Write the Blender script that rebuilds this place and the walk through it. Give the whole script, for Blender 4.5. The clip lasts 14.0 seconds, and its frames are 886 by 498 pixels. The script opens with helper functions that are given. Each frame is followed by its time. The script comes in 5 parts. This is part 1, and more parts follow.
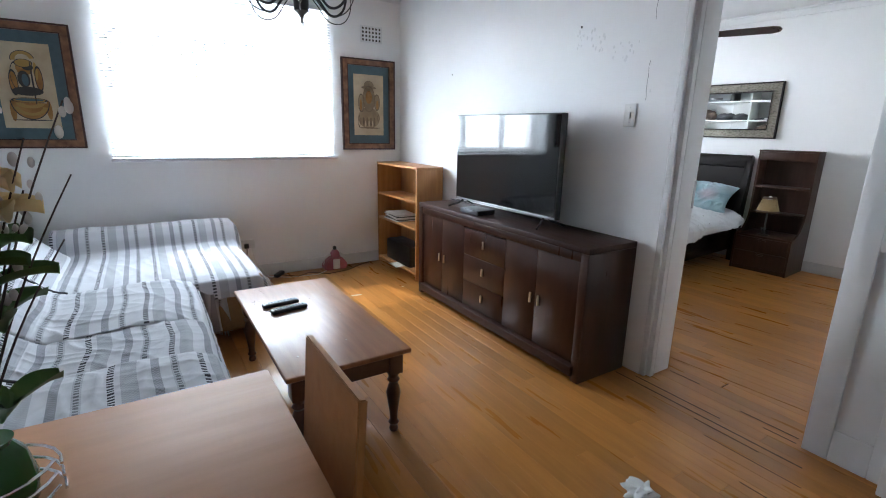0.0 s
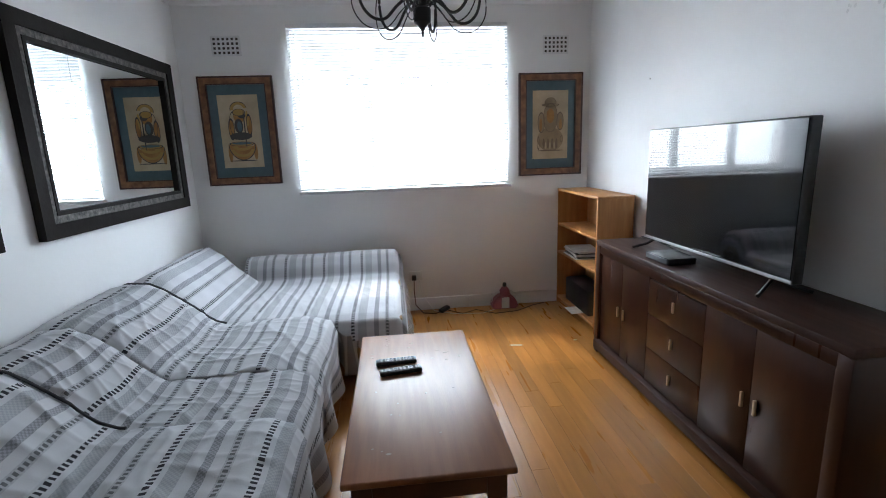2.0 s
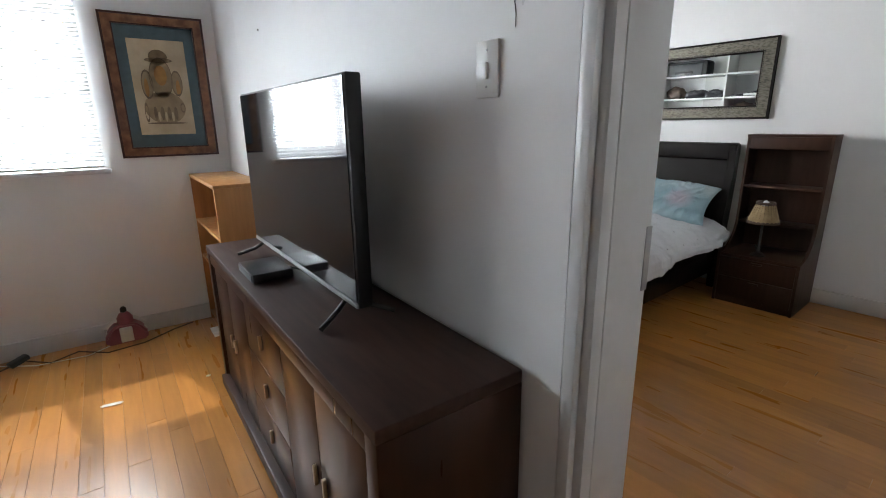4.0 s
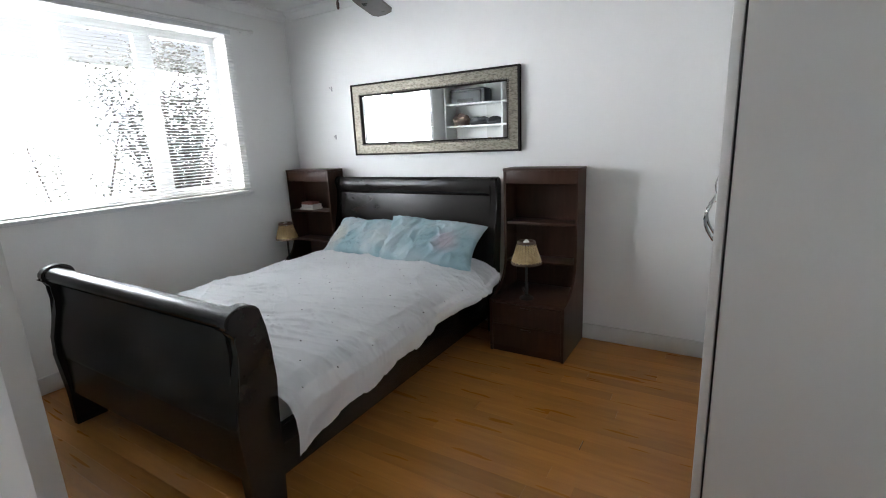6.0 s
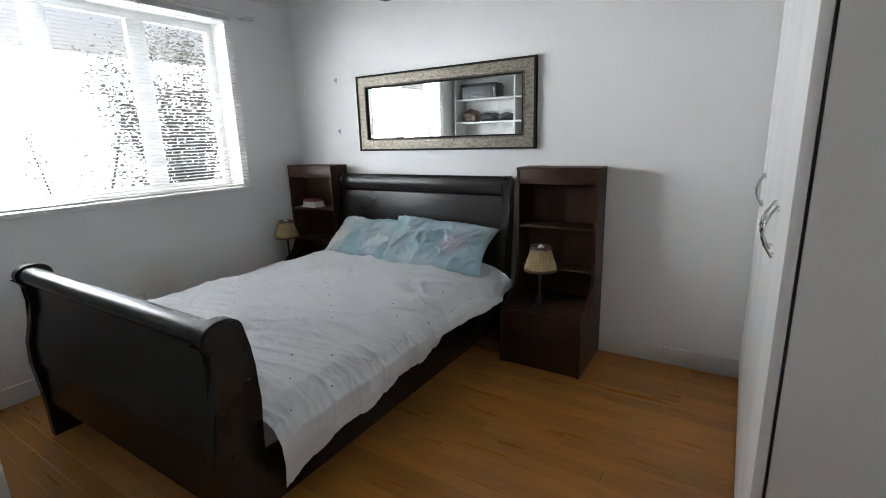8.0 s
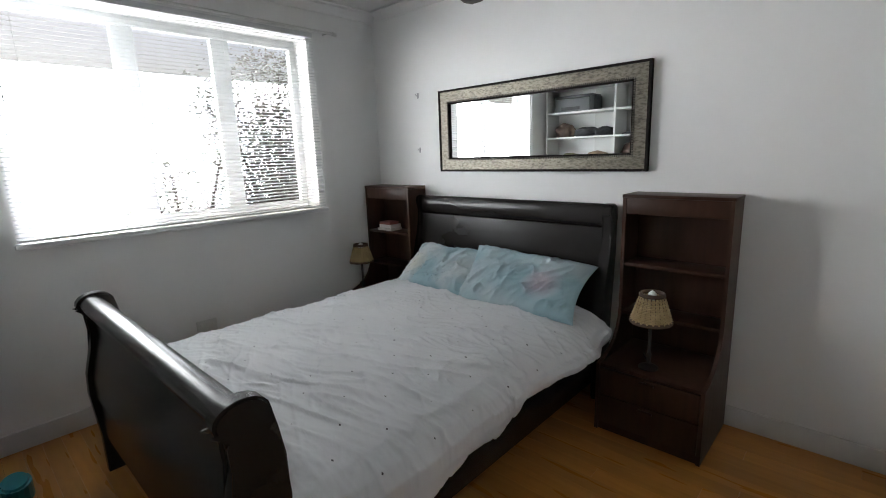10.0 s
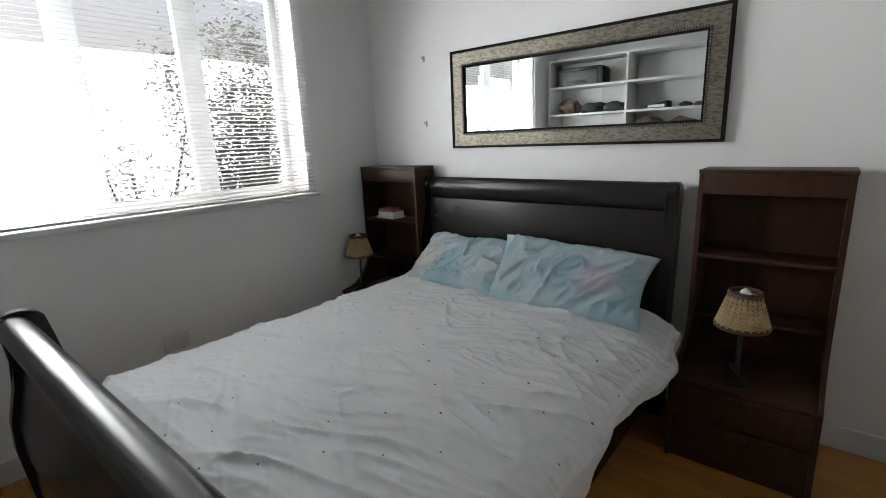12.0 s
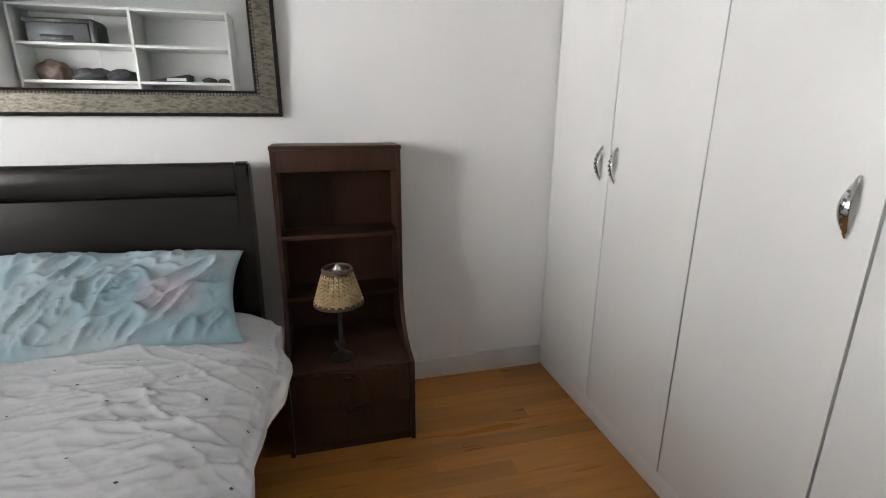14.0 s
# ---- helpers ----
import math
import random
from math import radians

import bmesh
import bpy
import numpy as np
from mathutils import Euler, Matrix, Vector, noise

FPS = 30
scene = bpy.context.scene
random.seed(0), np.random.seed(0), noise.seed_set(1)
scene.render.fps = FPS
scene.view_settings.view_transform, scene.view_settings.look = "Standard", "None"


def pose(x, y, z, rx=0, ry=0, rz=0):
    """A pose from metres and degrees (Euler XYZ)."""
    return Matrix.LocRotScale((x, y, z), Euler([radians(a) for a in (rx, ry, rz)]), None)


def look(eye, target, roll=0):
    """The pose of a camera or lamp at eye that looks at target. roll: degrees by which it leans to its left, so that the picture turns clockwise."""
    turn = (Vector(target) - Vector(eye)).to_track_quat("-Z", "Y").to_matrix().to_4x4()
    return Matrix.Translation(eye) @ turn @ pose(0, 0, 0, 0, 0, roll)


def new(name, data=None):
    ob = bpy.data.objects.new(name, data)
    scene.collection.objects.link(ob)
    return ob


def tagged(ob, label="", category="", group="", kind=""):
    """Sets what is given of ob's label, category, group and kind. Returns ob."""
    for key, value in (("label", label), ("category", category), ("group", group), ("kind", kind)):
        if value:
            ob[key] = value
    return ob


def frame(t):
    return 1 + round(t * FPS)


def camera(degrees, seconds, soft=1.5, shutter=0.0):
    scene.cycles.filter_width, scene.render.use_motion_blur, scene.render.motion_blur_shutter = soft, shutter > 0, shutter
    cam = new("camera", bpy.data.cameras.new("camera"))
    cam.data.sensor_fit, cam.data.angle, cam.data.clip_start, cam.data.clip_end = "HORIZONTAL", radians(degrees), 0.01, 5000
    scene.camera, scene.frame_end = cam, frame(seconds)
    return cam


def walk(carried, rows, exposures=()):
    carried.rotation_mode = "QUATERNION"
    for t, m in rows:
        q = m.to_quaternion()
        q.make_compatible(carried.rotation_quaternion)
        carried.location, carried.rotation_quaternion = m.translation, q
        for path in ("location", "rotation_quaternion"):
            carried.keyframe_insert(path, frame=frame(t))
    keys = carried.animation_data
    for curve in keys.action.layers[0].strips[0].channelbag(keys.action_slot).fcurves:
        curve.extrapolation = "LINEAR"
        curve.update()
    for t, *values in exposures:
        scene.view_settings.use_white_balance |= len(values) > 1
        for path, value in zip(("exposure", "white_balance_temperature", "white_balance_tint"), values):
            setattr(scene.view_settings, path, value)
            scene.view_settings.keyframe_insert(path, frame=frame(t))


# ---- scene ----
cam = camera(86.7, 14.0, soft=1.0)
PATH = [
    (0, (0.195, -0.016, 1.374), (1.238, 1.618, 0.881), 1.2),
    (0.5, (0.289, 0.054, 1.381), (1.211, 1.771, 0.931), 0.7),
    (1, (0.428, 0.131, 1.399), (1.13, 1.953, 0.967), -0.4),
    (1.5, (0.567, 0.249, 1.39), (1.012, 2.156, 0.983), -1.5),
    (2, (0.776, 0.405, 1.405), (0.972, 2.352, 0.995), -2.0),
    (2.5, (0.985, 0.525, 1.391), (1.087, 2.472, 0.946), -2.1),
    (3, (1.222, 0.637, 1.377), (1.544, 2.545, 0.872), -1.2),
    (3.5, (1.503, 0.757, 1.359), (2.186, 2.561, 0.829), -0.7),
    (4, (1.778, 0.854, 1.359), (2.89, 2.432, 0.836), -0.8),
    (4.2, (1.892, 0.876, 1.348), (3.113, 2.376, 0.84), -1.0),
    (6.3, (2.851, 0.901, 1.477), (4.432, 2.04, 1.024), -2.7),
    (6.5, (2.853, 0.889, 1.486), (4.43, 2.036, 1.038), -2.9),
    (7, (2.848, 0.903, 1.462), (4.417, 2.055, 1.005), -1.7),
    (7.5, (2.887, 0.943, 1.486), (4.439, 2.113, 1.011), -1.6),
    (8, (2.99, 1.034, 1.444), (4.546, 2.202, 0.979), -1.8),
    (8.5, (3.084, 1.178, 1.443), (4.598, 2.407, 0.998), -2.3),
    (9, (3.194, 1.256, 1.477), (4.588, 2.629, 1.064), -2.0),
    (9.2, (3.248, 1.251, 1.491), (4.574, 2.693, 1.09), -2.0),
    (11.5, (3.401, 1.662, 1.438), (4.743, 3.088, 1.034), -2.3),
    (12, (3.483, 1.868, 1.415), (4.884, 3.219, 0.956), -2.4),
    (12.5, (3.51, 2.046, 1.401), (5.036, 3.23, 0.885), -2.6),
    (13, (3.573, 2.108, 1.372), (5.294, 2.943, 0.787), -1.8),
    (13.5, (3.684, 2.136, 1.363), (5.56, 2.446, 0.741), -0.9),
    (14, (3.769, 2.131, 1.363), (5.661, 1.793, 0.81), 0.3),
]
walk(cam, [(t, look(eye, target, roll)) for t, eye, target, roll in PATH],
     exposures=[(0.0, 0.62, 6080, 10), (0.5, 0.62, 6080, 10), (1.0, 0.5, 6100, 10), (1.5, 0.36, 6150, 10), (2.0, 0.15, 6200, 10), (2.5, -0.12, 6280, 10), (3.0, -0.28, 6380, 10),
                (3.5, -0.2, 6450, 10), (4.0, 0.22, 6550, 10), (4.2, 0.26, 6500, 10), (6.3, 0.36, 6450, 10), (7.0, 0.28, 6450, 10), (8.0, 0.1, 6500, 10), (9.0, -0.02, 6580, 10),
                (11.5, -0.24, 6750, 10), (12.5, -0.1, 6800, 10), (13.5, 0.27, 6900, 12), (14.0, 0.36, 6950, 13)])

# ---- world, sun and window light ----
world = bpy.data.worlds.new("world")
scene.world = world
world.use_nodes = True
wn = world.node_tree
sky = wn.nodes.new("ShaderNodeTexSky")
sky.sky_type, sky.sun_disc = "NISHITA", False
sky.dust_density = 6.0
sky.sun_elevation, sky.sun_rotation = radians(57), radians(-14)
wn.nodes["Background"].inputs[1].default_value = 0.15
wn.links.new(sky.outputs[0], wn.nodes["Background"].inputs[0])
sun = new("sun", bpy.data.lights.new("sun", "SUN"))
sun.data.energy, sun.data.angle, sun.data.color = 5.0, radians(0.5), (1.0, 0.95, 0.86)
sun.matrix_world = look((0.2, 12, 14.6), (2.0, 5.0, 3.6))

# the bedroom stands a few degrees askew to the living room
HOME = Matrix.Identity(4)
BED = Matrix.Translation((5.99, 2.44, 0)) @ pose(0, 0, 0, 0, 0, 4.3) @ Matrix.Translation((-5.99, -2.44, 0))


def window_light(room, eye, target, width, height, power, color):
    lamp = new("window_light", bpy.data.lights.new("window_light", "AREA"))
    lamp.data.shape, lamp.data.size, lamp.data.size_y = "RECTANGLE", width, height
    lamp.data.energy, lamp.data.color = power, color
    lamp.matrix_world = room @ look(eye, target)


# the sky's light: in the living room's window opening, and in one light of the bedroom's
window_light(HOME, (0.92, 4.74, 1.585), (0.92, 0.0, 1.585), 1.60, 0.95, 135, (0.80, 0.91, 1.0))
window_light(BED, (3.86, 5.01, 1.57), (3.95, 0.0, 1.57), 0.60, 0.92, 30, (0.90, 0.96, 1.0))


# ---- materials ----
def mat(name, color=(0.5, 0.5, 0.5), rough=0.5, metal=0.0, second=None, scale=8.0, stretch=(1, 1, 1), bump=0.0, bump_scale=60.0,
        vary=0.0, coat=0.0, detail=6.0, contrast=(0.35, 0.65), rough_vary=0.1, spec=0.5):
    m = bpy.data.materials.new(name)
    m.use_nodes = True
    n, l = m.node_tree.nodes, m.node_tree.links
    b = n["Principled BSDF"]
    b.inputs["Roughness"].default_value, b.inputs["Metallic"].default_value = rough, metal
    b.inputs["Coat Weight"].default_value = coat
    b.inputs["Coat Roughness"].default_value = 0.12
    b.inputs["Specular IOR Level"].default_value = spec
    co = n.new("ShaderNodeTexCoord")
    mp = n.new("ShaderNodeMapping")
    mp.inputs["Scale"].default_value = stretch
    l.new(co.outputs["Object"], mp.inputs[0])
    oi = n.new("ShaderNodeObjectInfo")
    add = n.new("ShaderNodeVectorMath")
    add.operation = "MULTIPLY_ADD"
    l.new(oi.outputs["Random"], add.inputs[0])
    add.inputs[1].default_value = (17, 31, 23)
    l.new(mp.outputs[0], add.inputs[2])
    tex = n.new("ShaderNodeTexNoise")
    tex.inputs["Scale"].default_value, tex.inputs["Detail"].default_value = scale, detail
    l.new(add.outputs[0], tex.inputs["Vector"])
    ramp = n.new("ShaderNodeMapRange")
    ramp.inputs[1].default_value, ramp.inputs[2].default_value = contrast
    l.new(tex.outputs["Fac"], ramp.inputs[0])
    mix = n.new("ShaderNodeMix")
    mix.data_type = "RGBA"
    mix.inputs[6].default_value = (*color, 1)
    mix.inputs[7].default_value = (*(second or [c * 0.88 for c in color]), 1)
    l.new(ramp.outputs[0], mix.inputs[0])
    out = mix.outputs[2]
    if vary:
        hsv = n.new("ShaderNodeHueSaturation")
        mr = n.new("ShaderNodeMapRange")
        mr.inputs[3].default_value, mr.inputs[4].default_value = 1 - vary, 1 + vary
        l.new(oi.outputs["Random"], mr.inputs[0])
        l.new(mr.outputs[0], hsv.inputs["Value"])
        l.new(out, hsv.inputs["Color"])
        out = hsv.outputs[0]
    l.new(out, b.inputs["Base Color"])
    rr = n.new("ShaderNodeMapRange")
    rr.inputs[3].default_value, rr.inputs[4].default_value = max(0.02, rough - rough_vary), min(1, rough + rough_vary)
    big = n.new("ShaderNodeTexNoise")
    big.inputs["Scale"].default_value = 3.0
    l.new(add.outputs[0], big.inputs["Vector"])
    l.new(big.outputs["Fac"], rr.inputs[0])
    if rough_vary:
        l.new(rr.outputs[0], b.inputs["Roughness"])
    if bump:
        t2 = n.new("ShaderNodeTexNoise")
        t2.inputs["Scale"].default_value = bump_scale
        l.new(add.outputs[0], t2.inputs["Vector"])
        bp = n.new("ShaderNodeBump")
        bp.inputs["Strength"].default_value, bp.inputs["Distance"].default_value = bump, 0.004
        l.new(t2.outputs["Fac"], bp.inputs["Height"])
        l.new(bp.outputs[0], b.inputs["Normal"])
    return m


WALL = mat("white_plaster", (0.83, 0.83, 0.825), 0.55, second=(0.795, 0.795, 0.79), scale=1.3, bump=0.25, bump_scale=26, contrast=(0.4, 0.7))
CEIL = mat("ceiling_paint", (0.82, 0.82, 0.82), 0.7, scale=1.0, bump=0.1)
TRIM = mat("gloss_trim_paint", (0.72, 0.73, 0.73), 0.35, second=(0.62, 0.62, 0.6), scale=5, bump=0.25, bump_scale=18, contrast=(0.5, 0.8))
FLAKE = mat("flaked_paint", (0.74, 0.74, 0.735), 0.8, second=(0.68, 0.68, 0.675), scale=40, bump=0.4, bump_scale=90)
CRACK = mat("crack_shadow", (0.07, 0.065, 0.06), 0.9)
OAK = mat("oak_floor", (0.44, 0.19, 0.043), 0.28, second=(0.36, 0.148, 0.032), scale=5.0, stretch=(7, 0.7, 1), bump=0.015, bump_scale=30, vary=0.16,
          contrast=(0.3, 0.75), rough_vary=0.02, detail=2.0, spec=0.4)
GAP = mat("floor_joint", (0.06, 0.03, 0.012), 0.8)
DARKWOOD = mat("dark_stained_wood", (0.038, 0.0115, 0.0050), 0.28, second=(0.029, 0.0088, 0.004), scale=5, stretch=(6, 6, 0.7), bump=0.015, bump_scale=30, spec=0.36, rough_vary=0.015)
DARKTOP = mat("dark_wood_top", (0.055, 0.026, 0.019), 0.48, second=(0.04, 0.019, 0.014), scale=5, stretch=(9, 1, 9), bump=0.05, bump_scale=40, spec=0.25)
MAHOG = mat("mahogany", (0.052, 0.0225, 0.0135), 0.42, second=(0.039, 0.0165, 0.0098), scale=5, stretch=(6, 6, 0.8), bump=0.03, bump_scale=40, spec=0.28, rough_vary=0.04)
TABLEWOOD = mat("cherry_wood", (0.27, 0.108, 0.042), 0.37, second=(0.21, 0.080, 0.030), scale=4, stretch=(9, 0.9, 6), bump=0.05, bump_scale=30)
LEGWOOD = mat("cherry_leg", (0.10, 0.035, 0.016), 0.35, second=(0.06, 0.02, 0.01), scale=9)
PINE = mat("orange_pine", (0.50, 0.235, 0.075), 0.45, second=(0.40, 0.175, 0.05), scale=4, stretch=(7, 7, 0.8), bump=0.05)
BEECH = mat("orange_beech", (0.42, 0.19, 0.068), 0.55, second=(0.375, 0.165, 0.057), scale=4, stretch=(1, 8, 6), bump=0.04, spec=0.22)
BLACKWOOD = mat("espresso_wood", (0.014, 0.011, 0.0102), 0.26, second=(0.016, 0.0128, 0.0118), scale=4, stretch=(2, 1, 2), rough_vary=0.0, spec=0.38)
LAMINATE = mat("white_laminate", (0.70, 0.70, 0.685), 0.42, second=(0.66, 0.66, 0.645), scale=2, bump=0.05, bump_scale=60)
CHROME = mat("chrome", (0.75, 0.75, 0.75), 0.16, 1.0, rough_vary=0.04)
ALU = mat("aluminium", (0.45, 0.45, 0.46), 0.4, 1.0)
BRASS = mat("pale_brass", (0.62, 0.50, 0.33), 0.35, 0.4, rough_vary=0.03)
BLACKIRON = mat("black_iron", (0.012, 0.012, 0.013), 0.4)
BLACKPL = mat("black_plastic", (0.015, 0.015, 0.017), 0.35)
GREYPL = mat("grey_plastic", (0.10, 0.105, 0.11), 0.4)
SCREEN = mat("tv_screen", (0.006, 0.006, 0.007), 0.055, rough_vary=0.0, spec=0.62)
MIRROR = mat("mirror_glass", (0.9, 0.92, 0.92), 0.0, 1.0, second=(0.9, 0.92, 0.92), rough_vary=0.0)
BRONZE = mat("antique_silver_frame", (0.23, 0.21, 0.17), 0.42, 0.7, second=(0.11, 0.098, 0.078), scale=75, stretch=(1, 0.6, 1.6), bump=0.7, bump_scale=90, contrast=(0.42, 0.66))
DARKFRAME = mat("carved_dark_frame", (0.016, 0.013, 0.012), 0.7, second=(0.014, 0.011, 0.01), scale=20, bump=0.3, bump_scale=50, spec=0.08)
CARVED = mat("carved_silver_band", (0.09, 0.08, 0.07), 0.6, 0.3, second=(0.02, 0.018, 0.016), scale=45, bump=0.9, bump_scale=60)
GILT = mat("brown_gilt_frame", (0.27, 0.13, 0.06), 0.4, second=(0.13, 0.05, 0.022), scale=18, bump=0.5, bump_scale=40)
EDGE = mat("dark_frame_edge", (0.045, 0.012, 0.009), 0.4)
MATBLUE = mat("blue_mount", (0.075, 0.125, 0.15), 0.7, scale=30)
PARCH = mat("parchment", (0.50, 0.41, 0.28), 0.8, second=(0.40, 0.32, 0.21), scale=7, bump=0.1)
INKY = mat("ochre_paint", (0.38, 0.24, 0.07), 0.8)
INKO = mat("brown_paint", (0.25, 0.12, 0.035), 0.8, scale=14, second=(0.36, 0.19, 0.06))
INKD = mat("dark_paint", (0.055, 0.05, 0.05), 0.8)
INKL = mat("umber_line", (0.13, 0.095, 0.06), 0.8, second=(0.19, 0.14, 0.09), scale=30)
INKG = mat("grey_brown_paint", (0.22, 0.165, 0.10), 0.8, second=(0.3, 0.23, 0.14), scale=14)
SLAT = mat("blind_slat", (0.74, 0.75, 0.76), 0.4)
WINFRAME = mat("window_frame_paint", (0.75, 0.76, 0.77), 0.4, scale=6)
WHITEPL = mat("white_plastic", (0.74, 0.74, 0.72), 0.35)
PINKPL = mat("pink_plastic", (0.33, 0.09, 0.12), 0.4)
PAPER = mat("paper", (0.72, 0.72, 0.70), 0.8, second=(0.6, 0.6, 0.6), scale=20)
WICKER = mat("wicker", (0.50, 0.37, 0.20), 0.7, second=(0.36, 0.25, 0.12), scale=30, bump=0.3)
WICKERD = mat("dark_wicker", (0.10, 0.06, 0.04), 0.7, scale=30, bump=0.3)
DUVET = mat("white_cotton", (0.70, 0.71, 0.73), 0.9, second=(0.66, 0.67, 0.69), scale=3, bump=0.7, bump_scale=24, spec=0.2)
SPOT = mat("embroidered_dot", (0.12, 0.11, 0.12), 0.9)
PILLOW = mat("tie_dye_pillow", (0.36, 0.52, 0.58), 0.9, second=(0.60, 0.66, 0.68), scale=3.2, contrast=(0.40, 0.68), bump=0.8, bump_scale=17, detail=2.0, spec=0.2)


def add_dye(m, point, radius, color):
    """A soft round patch of another dye in the cloth."""
    n, l = m.node_tree.nodes, m.node_tree.links
    base = n["Principled BSDF"].inputs["Base Color"]
    old = base.links[0].from_socket
    co, d, r, x = n.new("ShaderNodeTexCoord"), n.new("ShaderNodeVectorMath"), n.new("ShaderNodeMapRange"), n.new("ShaderNodeMix")
    d.operation = "DISTANCE"
    d.inputs[1].default_value = point
    l.new(co.outputs["Object"], d.inputs[0])
    l.new(d.outputs["Value"], r.inputs[0])
    r.inputs[1].default_value, r.inputs[2].default_value, r.inputs[3].default_value, r.inputs[4].default_value = radius * 0.3, radius, 0.85, 0.0
    x.data_type = "RGBA"
    x.inputs[7].default_value = (*color, 1)
    l.new(r.outputs[0], x.inputs[0])
    l.new(old, x.inputs[6])
    l.new(x.outputs[2], base)


PILLOW_PINK = mat("tie_dye_pillow_pink", (0.36, 0.52, 0.58), 0.9, second=(0.54, 0.63, 0.66), scale=3.2, contrast=(0.40, 0.68), bump=0.8, bump_scale=17, detail=2.0, spec=0.2)
add_dye(PILLOW_PINK, (-0.06, -0.17, 0.10), 0.13, (0.62, 0.54, 0.60))
add_dye(PILLOW, (-0.06, 0.24, 0.10), 0.16, (0.66, 0.65, 0.58))
TAN = mat("tan_upholstery", (0.30, 0.20, 0.10), 0.9, second=(0.25, 0.165, 0.085), scale=40, bump=0.3, bump_scale=200, spec=0.2)
TASSEL = mat("tassel_cotton", (0.66, 0.66, 0.65), 0.95, scale=60)
BAGBROWN = mat("brown_bag", (0.09, 0.06, 0.05), 0.7, second=(0.16, 0.11, 0.08), scale=12, bump=0.4)
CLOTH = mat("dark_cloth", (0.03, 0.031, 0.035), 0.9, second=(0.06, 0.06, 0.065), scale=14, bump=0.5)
TEAL = mat("teal_plastic", (0.01, 0.17, 0.20), 0.4)
LEAF = mat("leaf_green", (0.035, 0.10, 0.022), 0.45, second=(0.07, 0.15, 0.03), scale=12)
PETAL = mat("yellow_petal", (0.78, 0.58, 0.26), 0.7, second=(0.82, 0.70, 0.46), scale=9)
PALE = mat("pale_blossom", (0.72, 0.68, 0.64), 0.8, second=(0.6, 0.53, 0.53), scale=14)
TWIG = mat("twig", (0.055, 0.035, 0.03), 0.8)
GLASS = mat("green_glass", (0.03, 0.12, 0.03), 0.1)
SKIRTPAINT = mat("skirting_paint", (0.70, 0.70, 0.70), 0.4, second=(0.62, 0.62, 0.61), scale=4, bump=0.1)
CABLE = mat("brown_cable", (0.10, 0.045, 0.03), 0.5)
COVER = mat("book_cover", (0.30, 0.10, 0.09), 0.6)


def glass_material():
    m = bpy.data.materials.new("window_glass")
    m.use_nodes = True
    n, l = m.node_tree.nodes, m.node_tree.links
    t, g, x = n.new("ShaderNodeBsdfTransparent"), n.new("ShaderNodeBsdfGlossy"), n.new("ShaderNodeMixShader")
    g.inputs["Roughness"].default_value = 0.02
    x.inputs[0].default_value = 0.05
    l.new(t.outputs[0], x.inputs[1])
    l.new(g.outputs[0], x.inputs[2])
    l.new(x.outputs[0], n["Material Output"].inputs[0])
    return m


WINGLASS = glass_material()


def thin_leaf_material():
    """Thin leaves that let daylight through."""
    m = mat("thin_leaf", (0.10, 0.11, 0.085), 0.6, second=(0.12, 0.10, 0.10), scale=3)
    n, l = m.node_tree.nodes, m.node_tree.links
    t, x = n.new("ShaderNodeBsdfTranslucent"), n.new("ShaderNodeMixShader")
    t.inputs[0].default_value = (0.11, 0.11, 0.10, 1)
    x.inputs[0].default_value = 0.5
    l.new(n["Principled BSDF"].outputs[0], x.inputs[1])
    l.new(t.outputs[0], x.inputs[2])
    l.new(x.outputs[0], n["Material Output"].inputs[0])
    return m


THINLEAF = thin_leaf_material()


def outside_material():
    """Bright hazy daylight."""
    m = bpy.data.materials.new("bright_outdoors")
    m.use_nodes = True
    n, l = m.node_tree.nodes, m.node_tree.links
    e, co, no, r = n.new("ShaderNodeEmission"), n.new("ShaderNodeTexCoord"), n.new("ShaderNodeTexNoise"), n.new("ShaderNodeValToRGB")
    no.inputs["Scale"].default_value, no.inputs["Detail"].default_value = 0.5, 4.0
    l.new(co.outputs["Object"], no.inputs["Vector"])
    r.color_ramp.elements[0].position, r.color_ramp.elements[0].color = 0.3, (0.62, 0.70, 0.78, 1)
    r.color_ramp.elements[1].position, r.color_ramp.elements[1].color = 0.6, (0.96, 0.98, 1.0, 1)
    l.new(no.outputs["Fac"], r.inputs[0])
    l.new(r.outputs[0], e.inputs[0])
    e.inputs[1].default_value = 29.0
    l.new(e.outputs[0], n["Material Output"].inputs[0])
    return m


OUTSIDE = outside_material()


